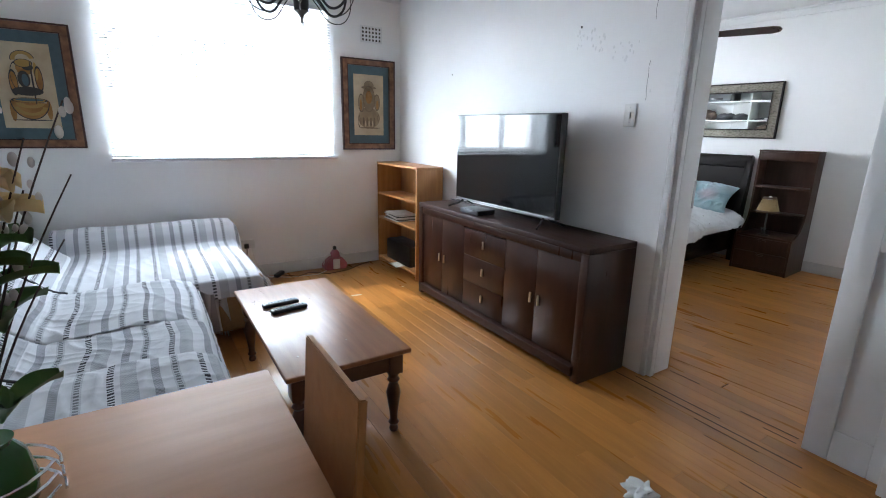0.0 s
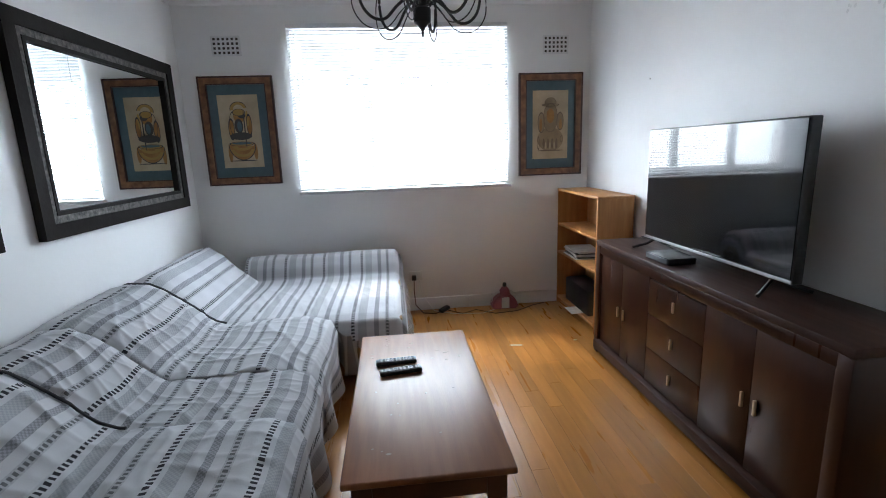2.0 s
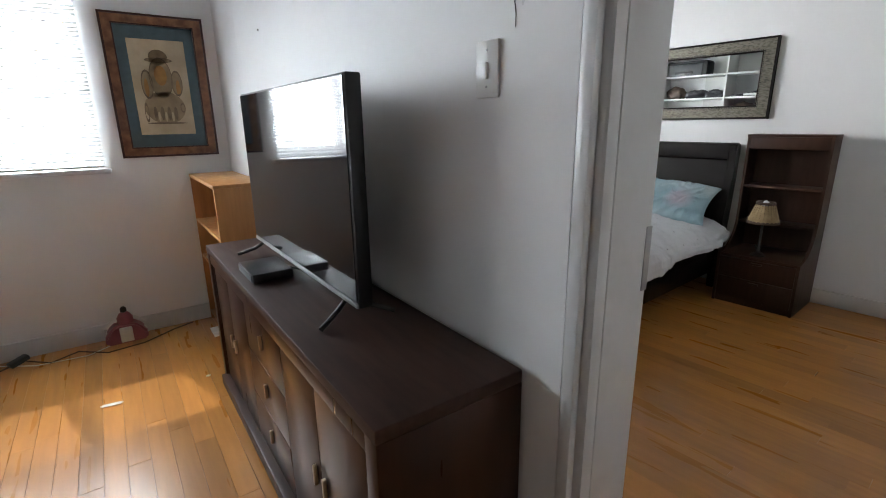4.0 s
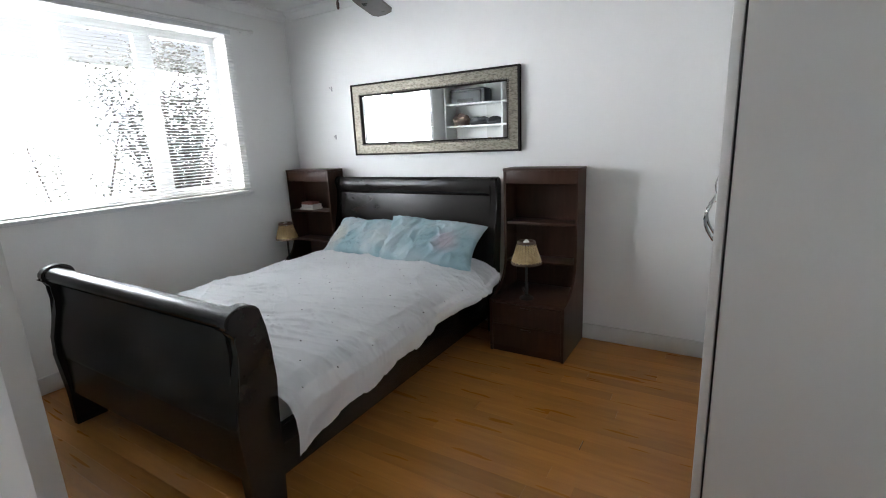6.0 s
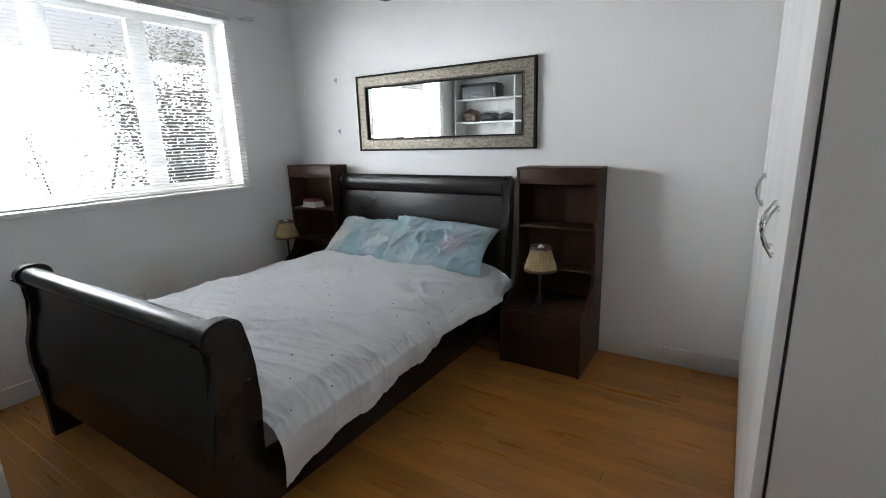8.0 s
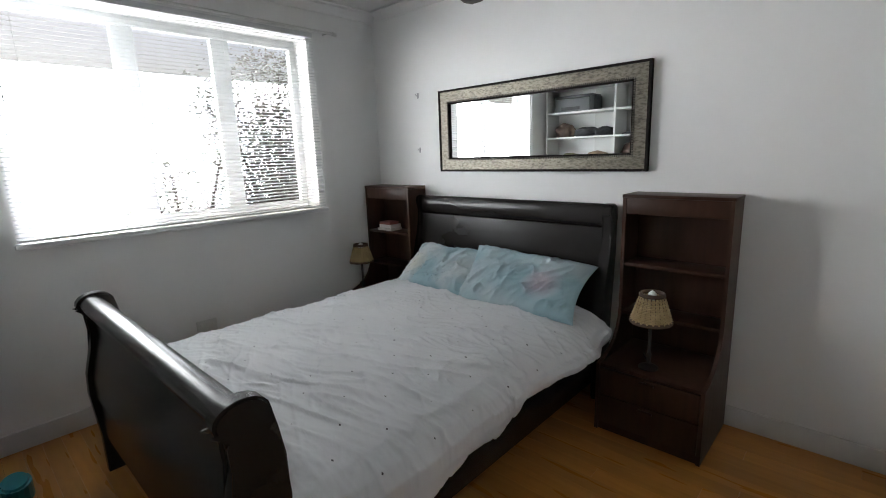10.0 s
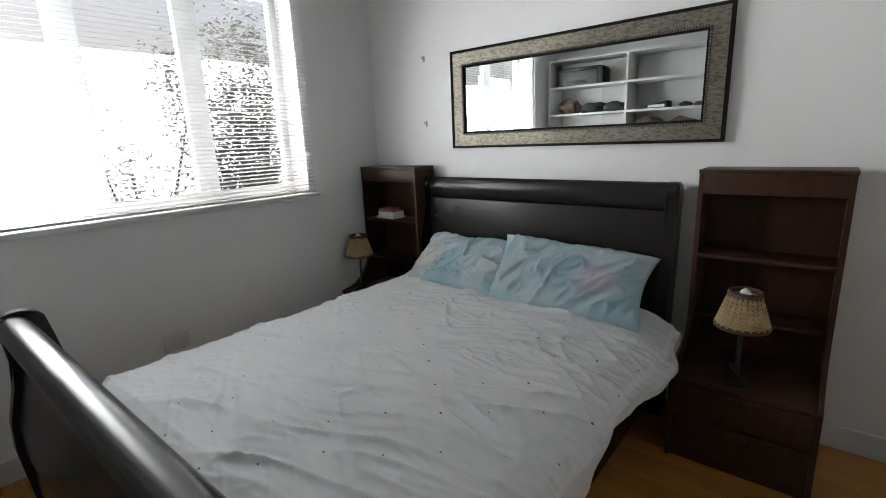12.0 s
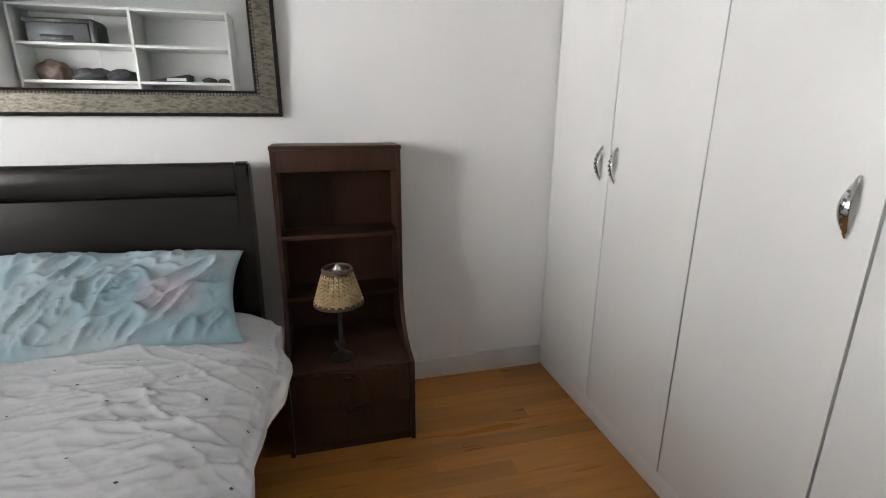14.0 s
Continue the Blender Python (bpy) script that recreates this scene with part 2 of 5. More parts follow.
def throw_material():
    """Woven cotton throw: grey bands and dark dashed lines across u, dashes along v (metres)."""
    m = bpy.data.materials.new("striped_throw")
    m.use_nodes = True
    n, l = m.node_tree.nodes, m.node_tree.links
    b = n["Principled BSDF"]
    b.inputs["Roughness"].default_value = 0.95
    b.inputs["Specular IOR Level"].default_value = 0.15
    uv = n.new("ShaderNodeUVMap")
    sep = n.new("ShaderNodeSeparateXYZ")
    l.new(uv.outputs[0], sep.inputs[0])

    def op(kind, a, b2=None, c=None):
        q = n.new("ShaderNodeMath")
        q.operation = kind
        for i, v in enumerate((a, b2, c)):
            if v is None:
                continue
            if isinstance(v, (int, float)):
                q.inputs[i].default_value = v
            else:
                l.new(v, q.inputs[i])
        return q.outputs[0]

    period = 0.30
    u = op("MODULO", op("ADD", sep.outputs[0], 30.0), period)

    def band(centre, half):
        return op("LESS_THAN", op("ABSOLUTE", op("SUBTRACT", u, centre)), half)

    dash = op("LESS_THAN", op("MODULO", op("ADD", sep.outputs[1], 30.0), 0.021), 0.012)
    dark = op("MULTIPLY", op("MAXIMUM", band(0.05, 0.0105), op("MULTIPLY", band(0.255, 0.008), 0.75)), dash)
    grey = op("MAXIMUM", op("MULTIPLY", band(0.105, 0.026), 0.55), op("MAXIMUM", op("MULTIPLY", band(0.19, 0.014), 0.9), op("MULTIPLY", band(0.255, 0.014), 0.45)))
    weave = n.new("ShaderNodeTexChecker")
    weave.inputs["Scale"].default_value = 130
    l.new(uv.outputs[0], weave.inputs[0])
    grey2 = op("MULTIPLY", grey, op("MULTIPLY_ADD", weave.outputs["Fac"], 0.35, 0.65))
    m1, m2 = n.new("ShaderNodeMix"), n.new("ShaderNodeMix")
    m1.data_type = m2.data_type = "RGBA"
    m1.inputs[6].default_value, m1.inputs[7].default_value = (0.52, 0.525, 0.545, 1), (0.19, 0.195, 0.215, 1)
    l.new(grey2, m1.inputs[0])
    l.new(m1.outputs[2], m2.inputs[6])
    m2.inputs[7].default_value = (0.035, 0.035, 0.04, 1)
    l.new(dark, m2.inputs[0])
    l.new(m2.outputs[2], b.inputs["Base Color"])
    nz = n.new("ShaderNodeTexNoise")
    nz.inputs["Scale"].default_value = 220
    l.new(uv.outputs[0], nz.inputs["Vector"])
    bp = n.new("ShaderNodeBump")
    bp.inputs["Strength"].default_value, bp.inputs["Distance"].default_value = 0.25, 0.003
    l.new(nz.outputs["Fac"], bp.inputs["Height"])
    l.new(bp.outputs[0], b.inputs["Normal"])
    return m


THROW = throw_material()


# ---- mesh helpers ----
def bm_box(bm, x0, x1, y0, y1, z0, z1, bevel=0.0, segs=2):
    r = bmesh.ops.create_cube(bm, size=1)
    vs = r["verts"]
    for v in vs:
        v.co = Vector(((x0 + x1) / 2 + v.co.x * (x1 - x0), (y0 + y1) / 2 + v.co.y * (y1 - y0), (z0 + z1) / 2 + v.co.z * (z1 - z0)))
    if bevel:
        edges = {e for v in vs for e in v.link_edges}
        bmesh.ops.bevel(bm, geom=list(edges), offset=bevel, segments=segs, profile=0.5, affect="EDGES")
    return vs


def bm_lathe(bm, profile, cx, cy, segs=16, m=None):
    """A turned shape from (radius, z) pairs."""
    rings = []
    for r, z in profile:
        rings.append([bm.verts.new((cx + r * math.cos(2 * math.pi * i / segs), cy + r * math.sin(2 * math.pi * i / segs), z)) for i in range(segs)])
    for a, b in zip(rings, rings[1:]):
        for i in range(segs):
            bm.faces.new((a[i], a[(i + 1) % segs], b[(i + 1) % segs], b[i]))
    bm.faces.new(list(reversed(rings[0])))
    bm.faces.new(rings[-1])
    if m:
        bmesh.ops.transform(bm, matrix=m, verts=[v for r in rings for v in r])


def bm_tube(bm, points, radius, segs=8):
    """A round tube along points."""
    pts = [Vector(p) for p in points]
    rings = []
    for i, p in enumerate(pts):
        d = (pts[min(i + 1, len(pts) - 1)] - pts[max(i - 1, 0)]).normalized()
        a = d.cross(Vector((0, 0, 1)))
        if a.length < 1e-3:
            a = d.cross(Vector((1, 0, 0)))
        a.normalize()
        c = d.cross(a)
        r = radius(i / (len(pts) - 1)) if callable(radius) else radius
        rings.append([bm.verts.new(p + r * (a * math.cos(2 * math.pi * k / segs) + c * math.sin(2 * math.pi * k / segs))) for k in range(segs)])
    for a, b in zip(rings, rings[1:]):
        for k in range(segs):
            bm.faces.new((a[k], a[(k + 1) % segs], b[(k + 1) % segs], b[k]))
    bm.faces.new(list(reversed(rings[0])))
    bm.faces.new(rings[-1])


def eased(points, steps=5):
    """Points of a smooth curve through the given ones."""
    p = [Vector(q) for q in points]
    out = []
    for i in range(len(p) - 1):
        a, b, c, d = p[max(i - 1, 0)], p[i], p[i + 1], p[min(i + 2, len(p) - 1)]
        for j in range(steps):
            k = j / steps
            out.append(0.5 * (2 * b + (c - a) * k + (2 * a - 5 * b + 4 * c - d) * k * k + (3 * b - a - 3 * c + d) * k ** 3))
    return out + [p[-1]]


def bm_prism(bm, outline, axis, a, b):
    """Extrudes a closed outline of 2D points along an axis from a to b. 'y': outline is (x, z); 'x': (y, z); 'z': (x, y)."""
    def at(p, d):
        return {"y": (p[0], d, p[1]), "x": (d, p[0], p[1]), "z": (p[0], p[1], d)}[axis]
    lo, hi = [bm.verts.new(at(p, a)) for p in outline], [bm.verts.new(at(p, b)) for p in outline]
    k = len(outline)
    for i in range(k):
        bm.faces.new((lo[i], lo[(i + 1) % k], hi[(i + 1) % k], hi[i]))
    bm.faces.new(lo)
    bm.faces.new(hi)


def bm_sheet(bm, f, nu, nv, thick=0.0, uvf=None):
    """A sheet of nu x nv cells at f(s, t); uvf(s, t) gives the cloth's own coordinates in metres."""
    uvl = bm.loops.layers.uv.verify() if uvf else None
    grid = [[bm.verts.new(f(i / nu, j / nv)) for j in range(nv + 1)] for i in range(nu + 1)]
    for i in range(nu):
        for j in range(nv):
            idx = ((i, j), (i + 1, j), (i + 1, j + 1), (i, j + 1))
            face = bm.faces.new([grid[p][q] for p, q in idx])
            face.smooth = True
            if uvf:
                for lp, (p, q) in zip(face.loops, idx):
                    lp[uvl].uv = uvf(p / nu, q / nv)


def finish(bm, name, material, room=HOME, base=(0, 0, 0), parent=None, smooth=None, fix=True):
    if fix:
        bmesh.ops.recalc_face_normals(bm, faces=bm.faces)
    bmesh.ops.translate(bm, verts=bm.verts, vec=-Vector(base))
    me = bpy.data.meshes.new(name)
    bm.to_mesh(me)
    bm.free()
    if smooth:
        me.shade_smooth()
        me.set_sharp_from_angle(angle=radians(smooth))
    for one in (material if isinstance(material, (list, tuple)) else [material]):
        me.materials.append(one)
    ob = new(name, me)
    if parent:
        ob.parent = parent
        ob.matrix_basis = Matrix.Translation(Vector(base) - parent_base[parent.name]) if parent.name in parent_base else Matrix.Identity(4)
    else:
        ob.matrix_basis = room @ Matrix.Translation(base)
    return ob


parent_base = {}


def thing(name, base, room, label, category, group="", kind=""):
    """An Empty at a thing's base; its parts are built in the room's coordinates."""
    e = new(name)
    e.empty_display_size = 0.1
    e.matrix_basis = room @ Matrix.Translation(base)
    parent_base[e.name] = Vector(base)
    return tagged(e, label, category, group, kind)


def box(name, material, x0, x1, y0, y1, z0, z1, bevel=0.003, parent=None, room=HOME, segs=2, smooth=30):
    bm = bmesh.new()
    bm_box(bm, x0, x1, y0, y1, z0, z1, bevel, segs)
    base = parent_base[parent.name] if parent else ((x0 + x1) / 2, (y0 + y1) / 2, z0)
    return finish(bm, name, material, room, base, parent, smooth if bevel else None)


def boxes(name, material, rows, bevel=0.003, parent=None, room=HOME):
    bm = bmesh.new()
    for r in rows:
        bm_box(bm, *r, bevel)
    base = parent_base[parent.name] if parent else (0, 0, 0)
    return finish(bm, name, material, room, base, parent, 30 if bevel else None)


def part(bm, name, material, parent, smooth=35, fix=True):
    return finish(bm, name, material, HOME, parent_base[parent.name], parent, smooth, fix)


def setting(ob, label, category):
    return tagged(ob, label, category, kind="structure")


# ---- the shell ----
CEIL_Z = 2.62
LX0, LX1, LY0, LY1 = -0.84, 2.53, -2.4, 4.47      # living room
BX0, BX1, BY0, BY1 = 2.86, 5.95, 0.45, 4.74       # bedroom, in its own axes
DOOR0, DOOR1, DOOR_Z = 0.38, 1.47, 2.09


def wall(name, rows, label, room=HOME, material=WALL):
    return setting(boxes(name, material, rows, 0.0, None, room), label, "wall")


def wall_with_window(name, room, x0, x1, y, thick, wx0, wx1, wz0, wz1, label):
    wall(name, [(x0, wx0, y, y + thick, 0, CEIL_Z), (wx1, x1, y, y + thick, 0, CEIL_Z),
                (wx0, wx1, y, y + thick, 0, wz0), (wx0, wx1, y, y + thick, wz1, CEIL_Z)], label, room)


wall_with_window("wall_living_window", HOME, LX0 - 0.2, LX1, LY1, 0.25, 0.03, 1.75, 1.11, 2.375, "white plastered living room window wall")
wall("wall_living_west", [(LX0 - 0.2, LX0, LY0, LY1, 0, CEIL_Z)], "white plastered living room wall behind the sofa")
wall("wall_living_south", [(LX0 - 0.2, LX1 + 0.2, LY0 - 0.2, LY0, 0, CEIL_Z)], "plain white plastered living room end wall")
wall("wall_between_rooms", [(LX1, LX1 + 0.215, DOOR1, LY1 + 0.25, 0, CEIL_Z), (LX1, LX1 + 0.215, DOOR0, DOOR1, DOOR_Z, CEIL_Z),
                            (LX1, LX1 + 0.215, LY0, DOOR0, 0, CEIL_Z)], "white plastered wall with cracked and flaking paint")
wall_with_window("wall_bedroom_window", BED, BX0 - 0.1, BX1 + 0.2, BY1, 0.25, 3.52, 5.31, 1.10, 2.35, "white plastered bedroom window wall")
wall("wall_bedroom_mirror", [(BX1, BX1 + 0.2, BY0 - 0.2, BY1, 0, CEIL_Z)], "smooth white bedroom wall behind the bed", BED)
wall("wall_bedroom_west", [(BX0 - 0.20, BX0, 1.84, BY1, 0, CEIL_Z)], "white bedroom wall beside the door", BED)
wall("wall_bedroom_south", [(BX0 - 0.2, BX1, BY0 - 0.2, BY0, 0, CEIL_Z)], "plain white bedroom wall", BED)

for nm, rm, a in (("ceiling_living", HOME, (LX0 - 0.2, LX1 + 0.25, LY0 - 0.2, LY1 + 0.25)), ("ceiling_bedroom", BED, (BX0 - 0.03, BX1 + 0.2, BY0 - 0.2, BY1 + 0.25))):
    bm = bmesh.new()
    bm_box(bm, a[0], a[1], a[2], a[3], CEIL_Z, CEIL_Z + (0.12 if rm is HOME else 0.116))
    setting(finish(bm, nm, CEIL, rm), "white painted plaster ceiling", "ceiling")


def cornice(name, room, x0, x1, y0, y1):
    bm = bmesh.new()
    s, z = 0.07, CEIL_Z
    prof = [(0, z - s), (0.012, z - s), (0.02, z - s + 0.02), (0.045, z - 0.02), (s, z - 0.012), (s, z), (0, z)]
    bm_prism(bm, [(y1 - a, b) for a, b in prof], "x", x0, x1)
    bm_prism(bm, [(x0 + a, b) for a, b in prof], "y", y0, y1 - s)
    bm_prism(bm, [(x1 - a, b) for a, b in prof], "y", y0, y1 - s)
    setting(finish(bm, name, CEIL, room), "white coved plaster cornice", "cornice")


cornice("trim_cornice_living", HOME, LX0, LX1, LY0, LY1)
cornice("trim_cornice_bedroom", BED, BX0, BX1, 1.2, BY1)

setting(boxes("baseboard_living", SKIRTPAINT, [(LX0, LX1, LY1 - 0.02, LY1, 0, 0.11), (LX0, LX0 + 0.02, LY0, LY1 - 0.02, 0, 0.11),
                                              (LX1 - 0.02, LX1, 1.62, LY1 - 0.02, 0, 0.11), (LX1 - 0.02, LX1, LY0, 0.30, 0, 0.13)], 0.004),
        "white painted wooden skirting board, scuffed", "skirting board")
setting(boxes("baseboard_bedroom", SKIRTPAINT, [(BX0, BX1, BY1 - 0.02, BY1, 0, 0.11), (BX1 - 0.02, BX1, 1.17, BY1 - 0.02, 0, 0.11)], 0.004, None, BED),
        "white painted wooden skirting board", "skirting board")

# door frame: the plaster's end, a groove, the jamb board, the head
frame_rows = [(LX1 - 0.002, LX1 + 0.0225, DOOR1 - 0.036, DOOR1, 0, DOOR_Z + 0.06), (LX1 + 0.023, LX1 + 0.218, DOOR1 - 0.05, DOOR1, 0, DOOR_Z), (LX1 + 0.023, LX1 + 0.062, DOOR1 - 0.056, DOOR1 - 0.0495, 0, DOOR_Z),
              (LX1 + 0.023, LX1 + 0.217, DOOR0, DOOR1 - 0.056, DOOR_Z - 0.03, DOOR_Z), (LX1 - 0.022, LX1, DOOR0, DOOR1 - 0.04, DOOR_Z, DOOR_Z + 0.12),
              (LX1 - 0.022, LX1, DOOR0 - 0.09, DOOR0, 0, DOOR_Z + 0.12)]
setting(boxes("door_frame", TRIM, frame_rows, 0.007), "white gloss painted wooden door frame, chipped", "door frame")
# the closed narrow leaf beside the opening
leaf = thing("door_leaf", (LX1 + 0.06, (DOOR0 + 0.66) / 2, 0.0), HOME, "white painted panelled door leaf, standing closed", "door", kind="structure")
boxes("stile", TRIM, [(LX1 + 0.04, LX1 + 0.08, 0.565, 0.66, 0.01, DOOR_Z - 0.03), (LX1 + 0.04, LX1 + 0.08, DOOR0, 0.43, 0.01, DOOR_Z - 0.03)], 0.005, leaf)
boxes("rail", TRIM, [(LX1 + 0.041, LX1 + 0.079, 0.43, 0.565, 0.01, 0.16), (LX1 + 0.041, LX1 + 0.079, 0.43, 0.565, 0.95, 1.07), (LX1 + 0.041, LX1 + 0.079, 0.43, 0.565, 1.95, DOOR_Z - 0.03)], 0.004, leaf)
boxes("panel", TRIM, [(LX1 + 0.055, LX1 + 0.067, 0.425, 0.57, 0.15, 1.96)], 0.002, leaf)
# lock keep on the jamb
keep = box("strike_plate", ALU, LX1 + 0.196, LX1 + 0.216, DOOR1 - 0.053, DOOR1 - 0.0498, 0.98, 1.13, 0.001)
tagged(keep, "small metal strike plate on the door jamb", "strike plate")


# ---- windows with blinds ----
def window(name, room, x0, x1, y, z0, z1, thick, mullions, group, tilt, over, label):
    base = ((x0 + x1) / 2, y + thick, z0)
    w = thing(name, base, room, label, "window", kind="structure")
    yf0, yf1 = y + thick - 0.09, y + thick - 0.04
    rows = [(x0, x1, yf0, yf1, z0, z0 + 0.06), (x0, x1, yf0, yf1, z1 - 0.06, z1), (x0, x0 + 0.05, yf0, yf1, z0 + 0.06, z1 - 0.06), (x1 - 0.05, x1, yf0, yf1, z0 + 0.06, z1 - 0.06)]
    rows += [(m - wd, m + wd, yf0, yf1, z0 + 0.06, z1 - 0.06) for m, wd in mullions]
    boxes("frame", WINFRAME, rows, 0.004, w)
    g = box("pane", WINGLASS, x0 + 0.05, x1 - 0.05, yf0 + 0.02, yf0 + 0.026, z0 + 0.06, z1 - 0.06, 0, w)
    g.visible_shadow = False
    sill = box("sill", WINFRAME, x0 - 0.03, x1 + 0.05, y - 0.055, y + thick - 0.09, z0 - 0.03, z0 - 0.002, 0.006, w)
    b = thing("venetian_blind", ((x0 + x1) / 2, y + 0.02, z0), room, "white aluminium venetian blind, lowered with slats open", "blind", group)
    bx0, bx1, yc = x0 - 0.02, x1 + over, y - 0.03
    box("head_rail", SLAT, bx0, bx1, yc - 0.014, yc + 0.018, z1 + 0.0, z1 + 0.035, 0.003, b)
    box("bottom_rail", SLAT, bx0, bx1, yc - 0.013, yc + 0.013, z0 + 0.006, z0 + 0.02, 0.004, b)
    bm = bmesh.new()
    prof = [(-0.0125, -0.0012), (-0.006, 0.0006), (0, 0.0012), (0.006, 0.0006), (0.0125, -0.0012)]
    ca, sa = math.cos(radians(tilt)), math.sin(radians(tilt))
    pts = [(p * ca - q * sa, p * sa + q * ca) for p, q in prof]
    pts += [(a, c - 0.0006) for a, c in reversed(pts)]
    bm_prism(bm, pts, "x", bx0 - base[0], bx1 - base[0])
    me = bpy.data.meshes.new("slat")
    bm.to_mesh(me)
    bm.free()
    me.materials.append(SLAT)
    n = int((z1 - z0 - 0.02) / 0.0225)
    for i in range(n):
        s = new("slat", me)
        s.parent = b
        s.matrix_basis = pose(base[0] - parent_base[b.name].x, yc - parent_base[b.name].y, z0 + 0.035 + i * 0.0225 - parent_base[b.name].z, 0, random.uniform(-0.06, 0.06), random.uniform(-0.1, 0.1))
    bm = bmesh.new()
    for k in (0.08, 0.36, 0.64, 0.92):
        xx = bx0 + (bx1 - bx0) * k
        bm_tube(bm, [(xx, yc - 0.014, z0 + 0.01), (xx, yc - 0.014, z1)], 0.0011, 5)
    bm_tube(bm, [(bx0 + 0.06, yc - 0.022, z1), (bx0 + 0.062, yc - 0.024, z1 - 0.55)], 0.003, 6)
    part(bm, "cord", SLAT, b)
    return w


window("window_1", HOME, 0.03, 1.75, LY1, 1.11, 2.375, 0.25, ((0.60, 0.035), (1.18, 0.035)), "blinds", 40, 0.02, "white framed living room window, glaring with daylight")
window("window_2", BED, 3.52, 5.31, BY1, 1.10, 2.35, 0.25, ((4.17, 0.06), (4.74, 0.06)), "blinds", 13, 0.03, "white framed bedroom window, glaring with daylight")
rod = bmesh.new()
bm_tube(rod, [(3.4, BY1 - 0.075, 2.405), (5.5, BY1 - 0.075, 2.395)], 0.009, 10)
bm_tube(rod, [(5.5, BY1 - 0.075, 2.395), (5.53, BY1 - 0.075, 2.395)], 0.015, 10)
bm_tube(rod, [(5.46, BY1 - 0.075, 2.395), (5.46, BY1, 2.395)], 0.006, 8)
bm_tube(rod, [(3.45, BY1 - 0.075, 2.405), (3.45, BY1, 2.405)], 0.006, 8)
tagged(finish(rod, "curtain_rod", WHITEPL, BED, (0, 0, 0), None, 40), "thin white curtain rod above the window", "curtain rod")

# the outdoors beyond the windows
bm = bmesh.new()
bm_box(bm, -30, 50, 14, 14.2, -3, 3.5)
setting(finish(bm, "backdrop", OUTSIDE, BED), "hazy bright sky and far trees", "backdrop")
bm = bmesh.new()
bm_box(bm, -300, 300, 5.4, 300, -3.2, -3.0)
setting(finish(bm, "ground", mat("pale_paving", (0.35, 0.34, 0.32), 0.9, second=(0.25, 0.26, 0.2), scale=0.5)), "pale paved ground outside", "ground")


def tree(x, y, z0, z1, spread, leaves, seed, label):
    """Tapered trunk, forking limbs, and a loose crown of small leaves."""
    rnd = random.Random(seed)
    t = thing("garden_tree", (x, y, z0), BED, label, "tree", "trees outside the window")
    bm = bmesh.new()
    fork = z0 + (z1 - z0) * 0.5
    bm_tube(bm, [(x + 0.04 * math.sin(2 * k), y, z0 + (fork - z0) * k) for k in [i / 6 for i in range(7)]], lambda k: 0.11 - 0.05 * k, 8)
    tips = []
    for i in range(11):
        a, up = rnd.uniform(0, 6.28), rnd.uniform(0.25, 1.0)
        d = Vector((math.cos(a) * spread * rnd.uniform(0.35, 0.95), math.sin(a) * spread * 0.6, (z1 - fork) * up))
        pts = [(x + d.x * k ** 0.8, y + d.y * k, fork - 0.12 + (d.z + 0.12) * k) for k in [q / 5 for q in range(6)]]
        bm_tube(bm, pts, lambda k: 0.045 - 0.038 * k, 6)
        tips += pts[2:]
    part(bm, "trunk", TWIG, t)
    bm = bmesh.new()
    for i in range(leaves):
        c = Vector(rnd.choice(tips)) + Vector((rnd.gauss(0, 0.2), rnd.gauss(0, 0.2), rnd.gauss(0, 0.2)))
        u, r = rnd.uniform(0, 6.28), rnd.uniform(0.025, 0.055)
        e = Vector((math.cos(u), math.sin(u), rnd.uniform(-0.8, 0.3))).normalized()
        g = e.cross(Vector((rnd.uniform(-1, 1), rnd.uniform(-1, 1), 1))).normalized()
        bm.faces.new([bm.verts.new(c + e * r * p + g * r * 0.45 * q) for p, q in ((-1, 0), (0, 1), (1, 0), (0, -1))])
    tagged(part(bm, "foliage", THINLEAF, t, None, False), kind="stuff")


tree(7.35, 9.2, -3.0, 3.0, 1.1, 17000, 3, "leafy garden tree standing outside the bedroom window")
tree(5.95, 9.8, -3.0, 2.3, 1.0, 6000, 4, "loose-crowned garden tree outside the bedroom window")
# ---- living room: sofa ----
sofa = thing("corner_sofa", (-0.3, 2.8, 0.0), HOME, "tan corner sofa draped in grey and white striped cotton throws", "sofa")
boxes("base", TAN, [(-0.80, 0.30, 1.25, 3.12, 0.06, 0.30), (-0.80, 0.76, 3.12, 4.40, 0.06, 0.34)], 0.03, sofa)
boxes("back", TAN, [(-0.83, -0.62, 1.25, 4.40, 0.10, 0.62)], 0.04, sofa)
for x, y in ((0.2, 1.3), (0.2, 3.0), (0.66, 3.2), (0.66, 4.3), (-0.78, 1.3), (-0.78, 4.3)):
    box("foot", LEGWOOD, x, x + 0.06, y, y + 0.06, 0, 0.06, 0.004, sofa)


def fold(x, y, k, amp):
    return amp * (noise.noise(Vector((x * k, y * k * 0.6, 3.7))) + 0.5 * noise.noise(Vector((x * k * 2.3, y * k * 1.9, 9.1))))


def crease(x, y, amp=0.006):
    """Sharp-edged pulled folds in the cloth."""
    w = noise.noise(Vector((x * 3.0, y * 3.0, 1.3)))
    return amp * (1 - abs(math.sin(9 * x + 14 * y + 5 * w))) ** 3


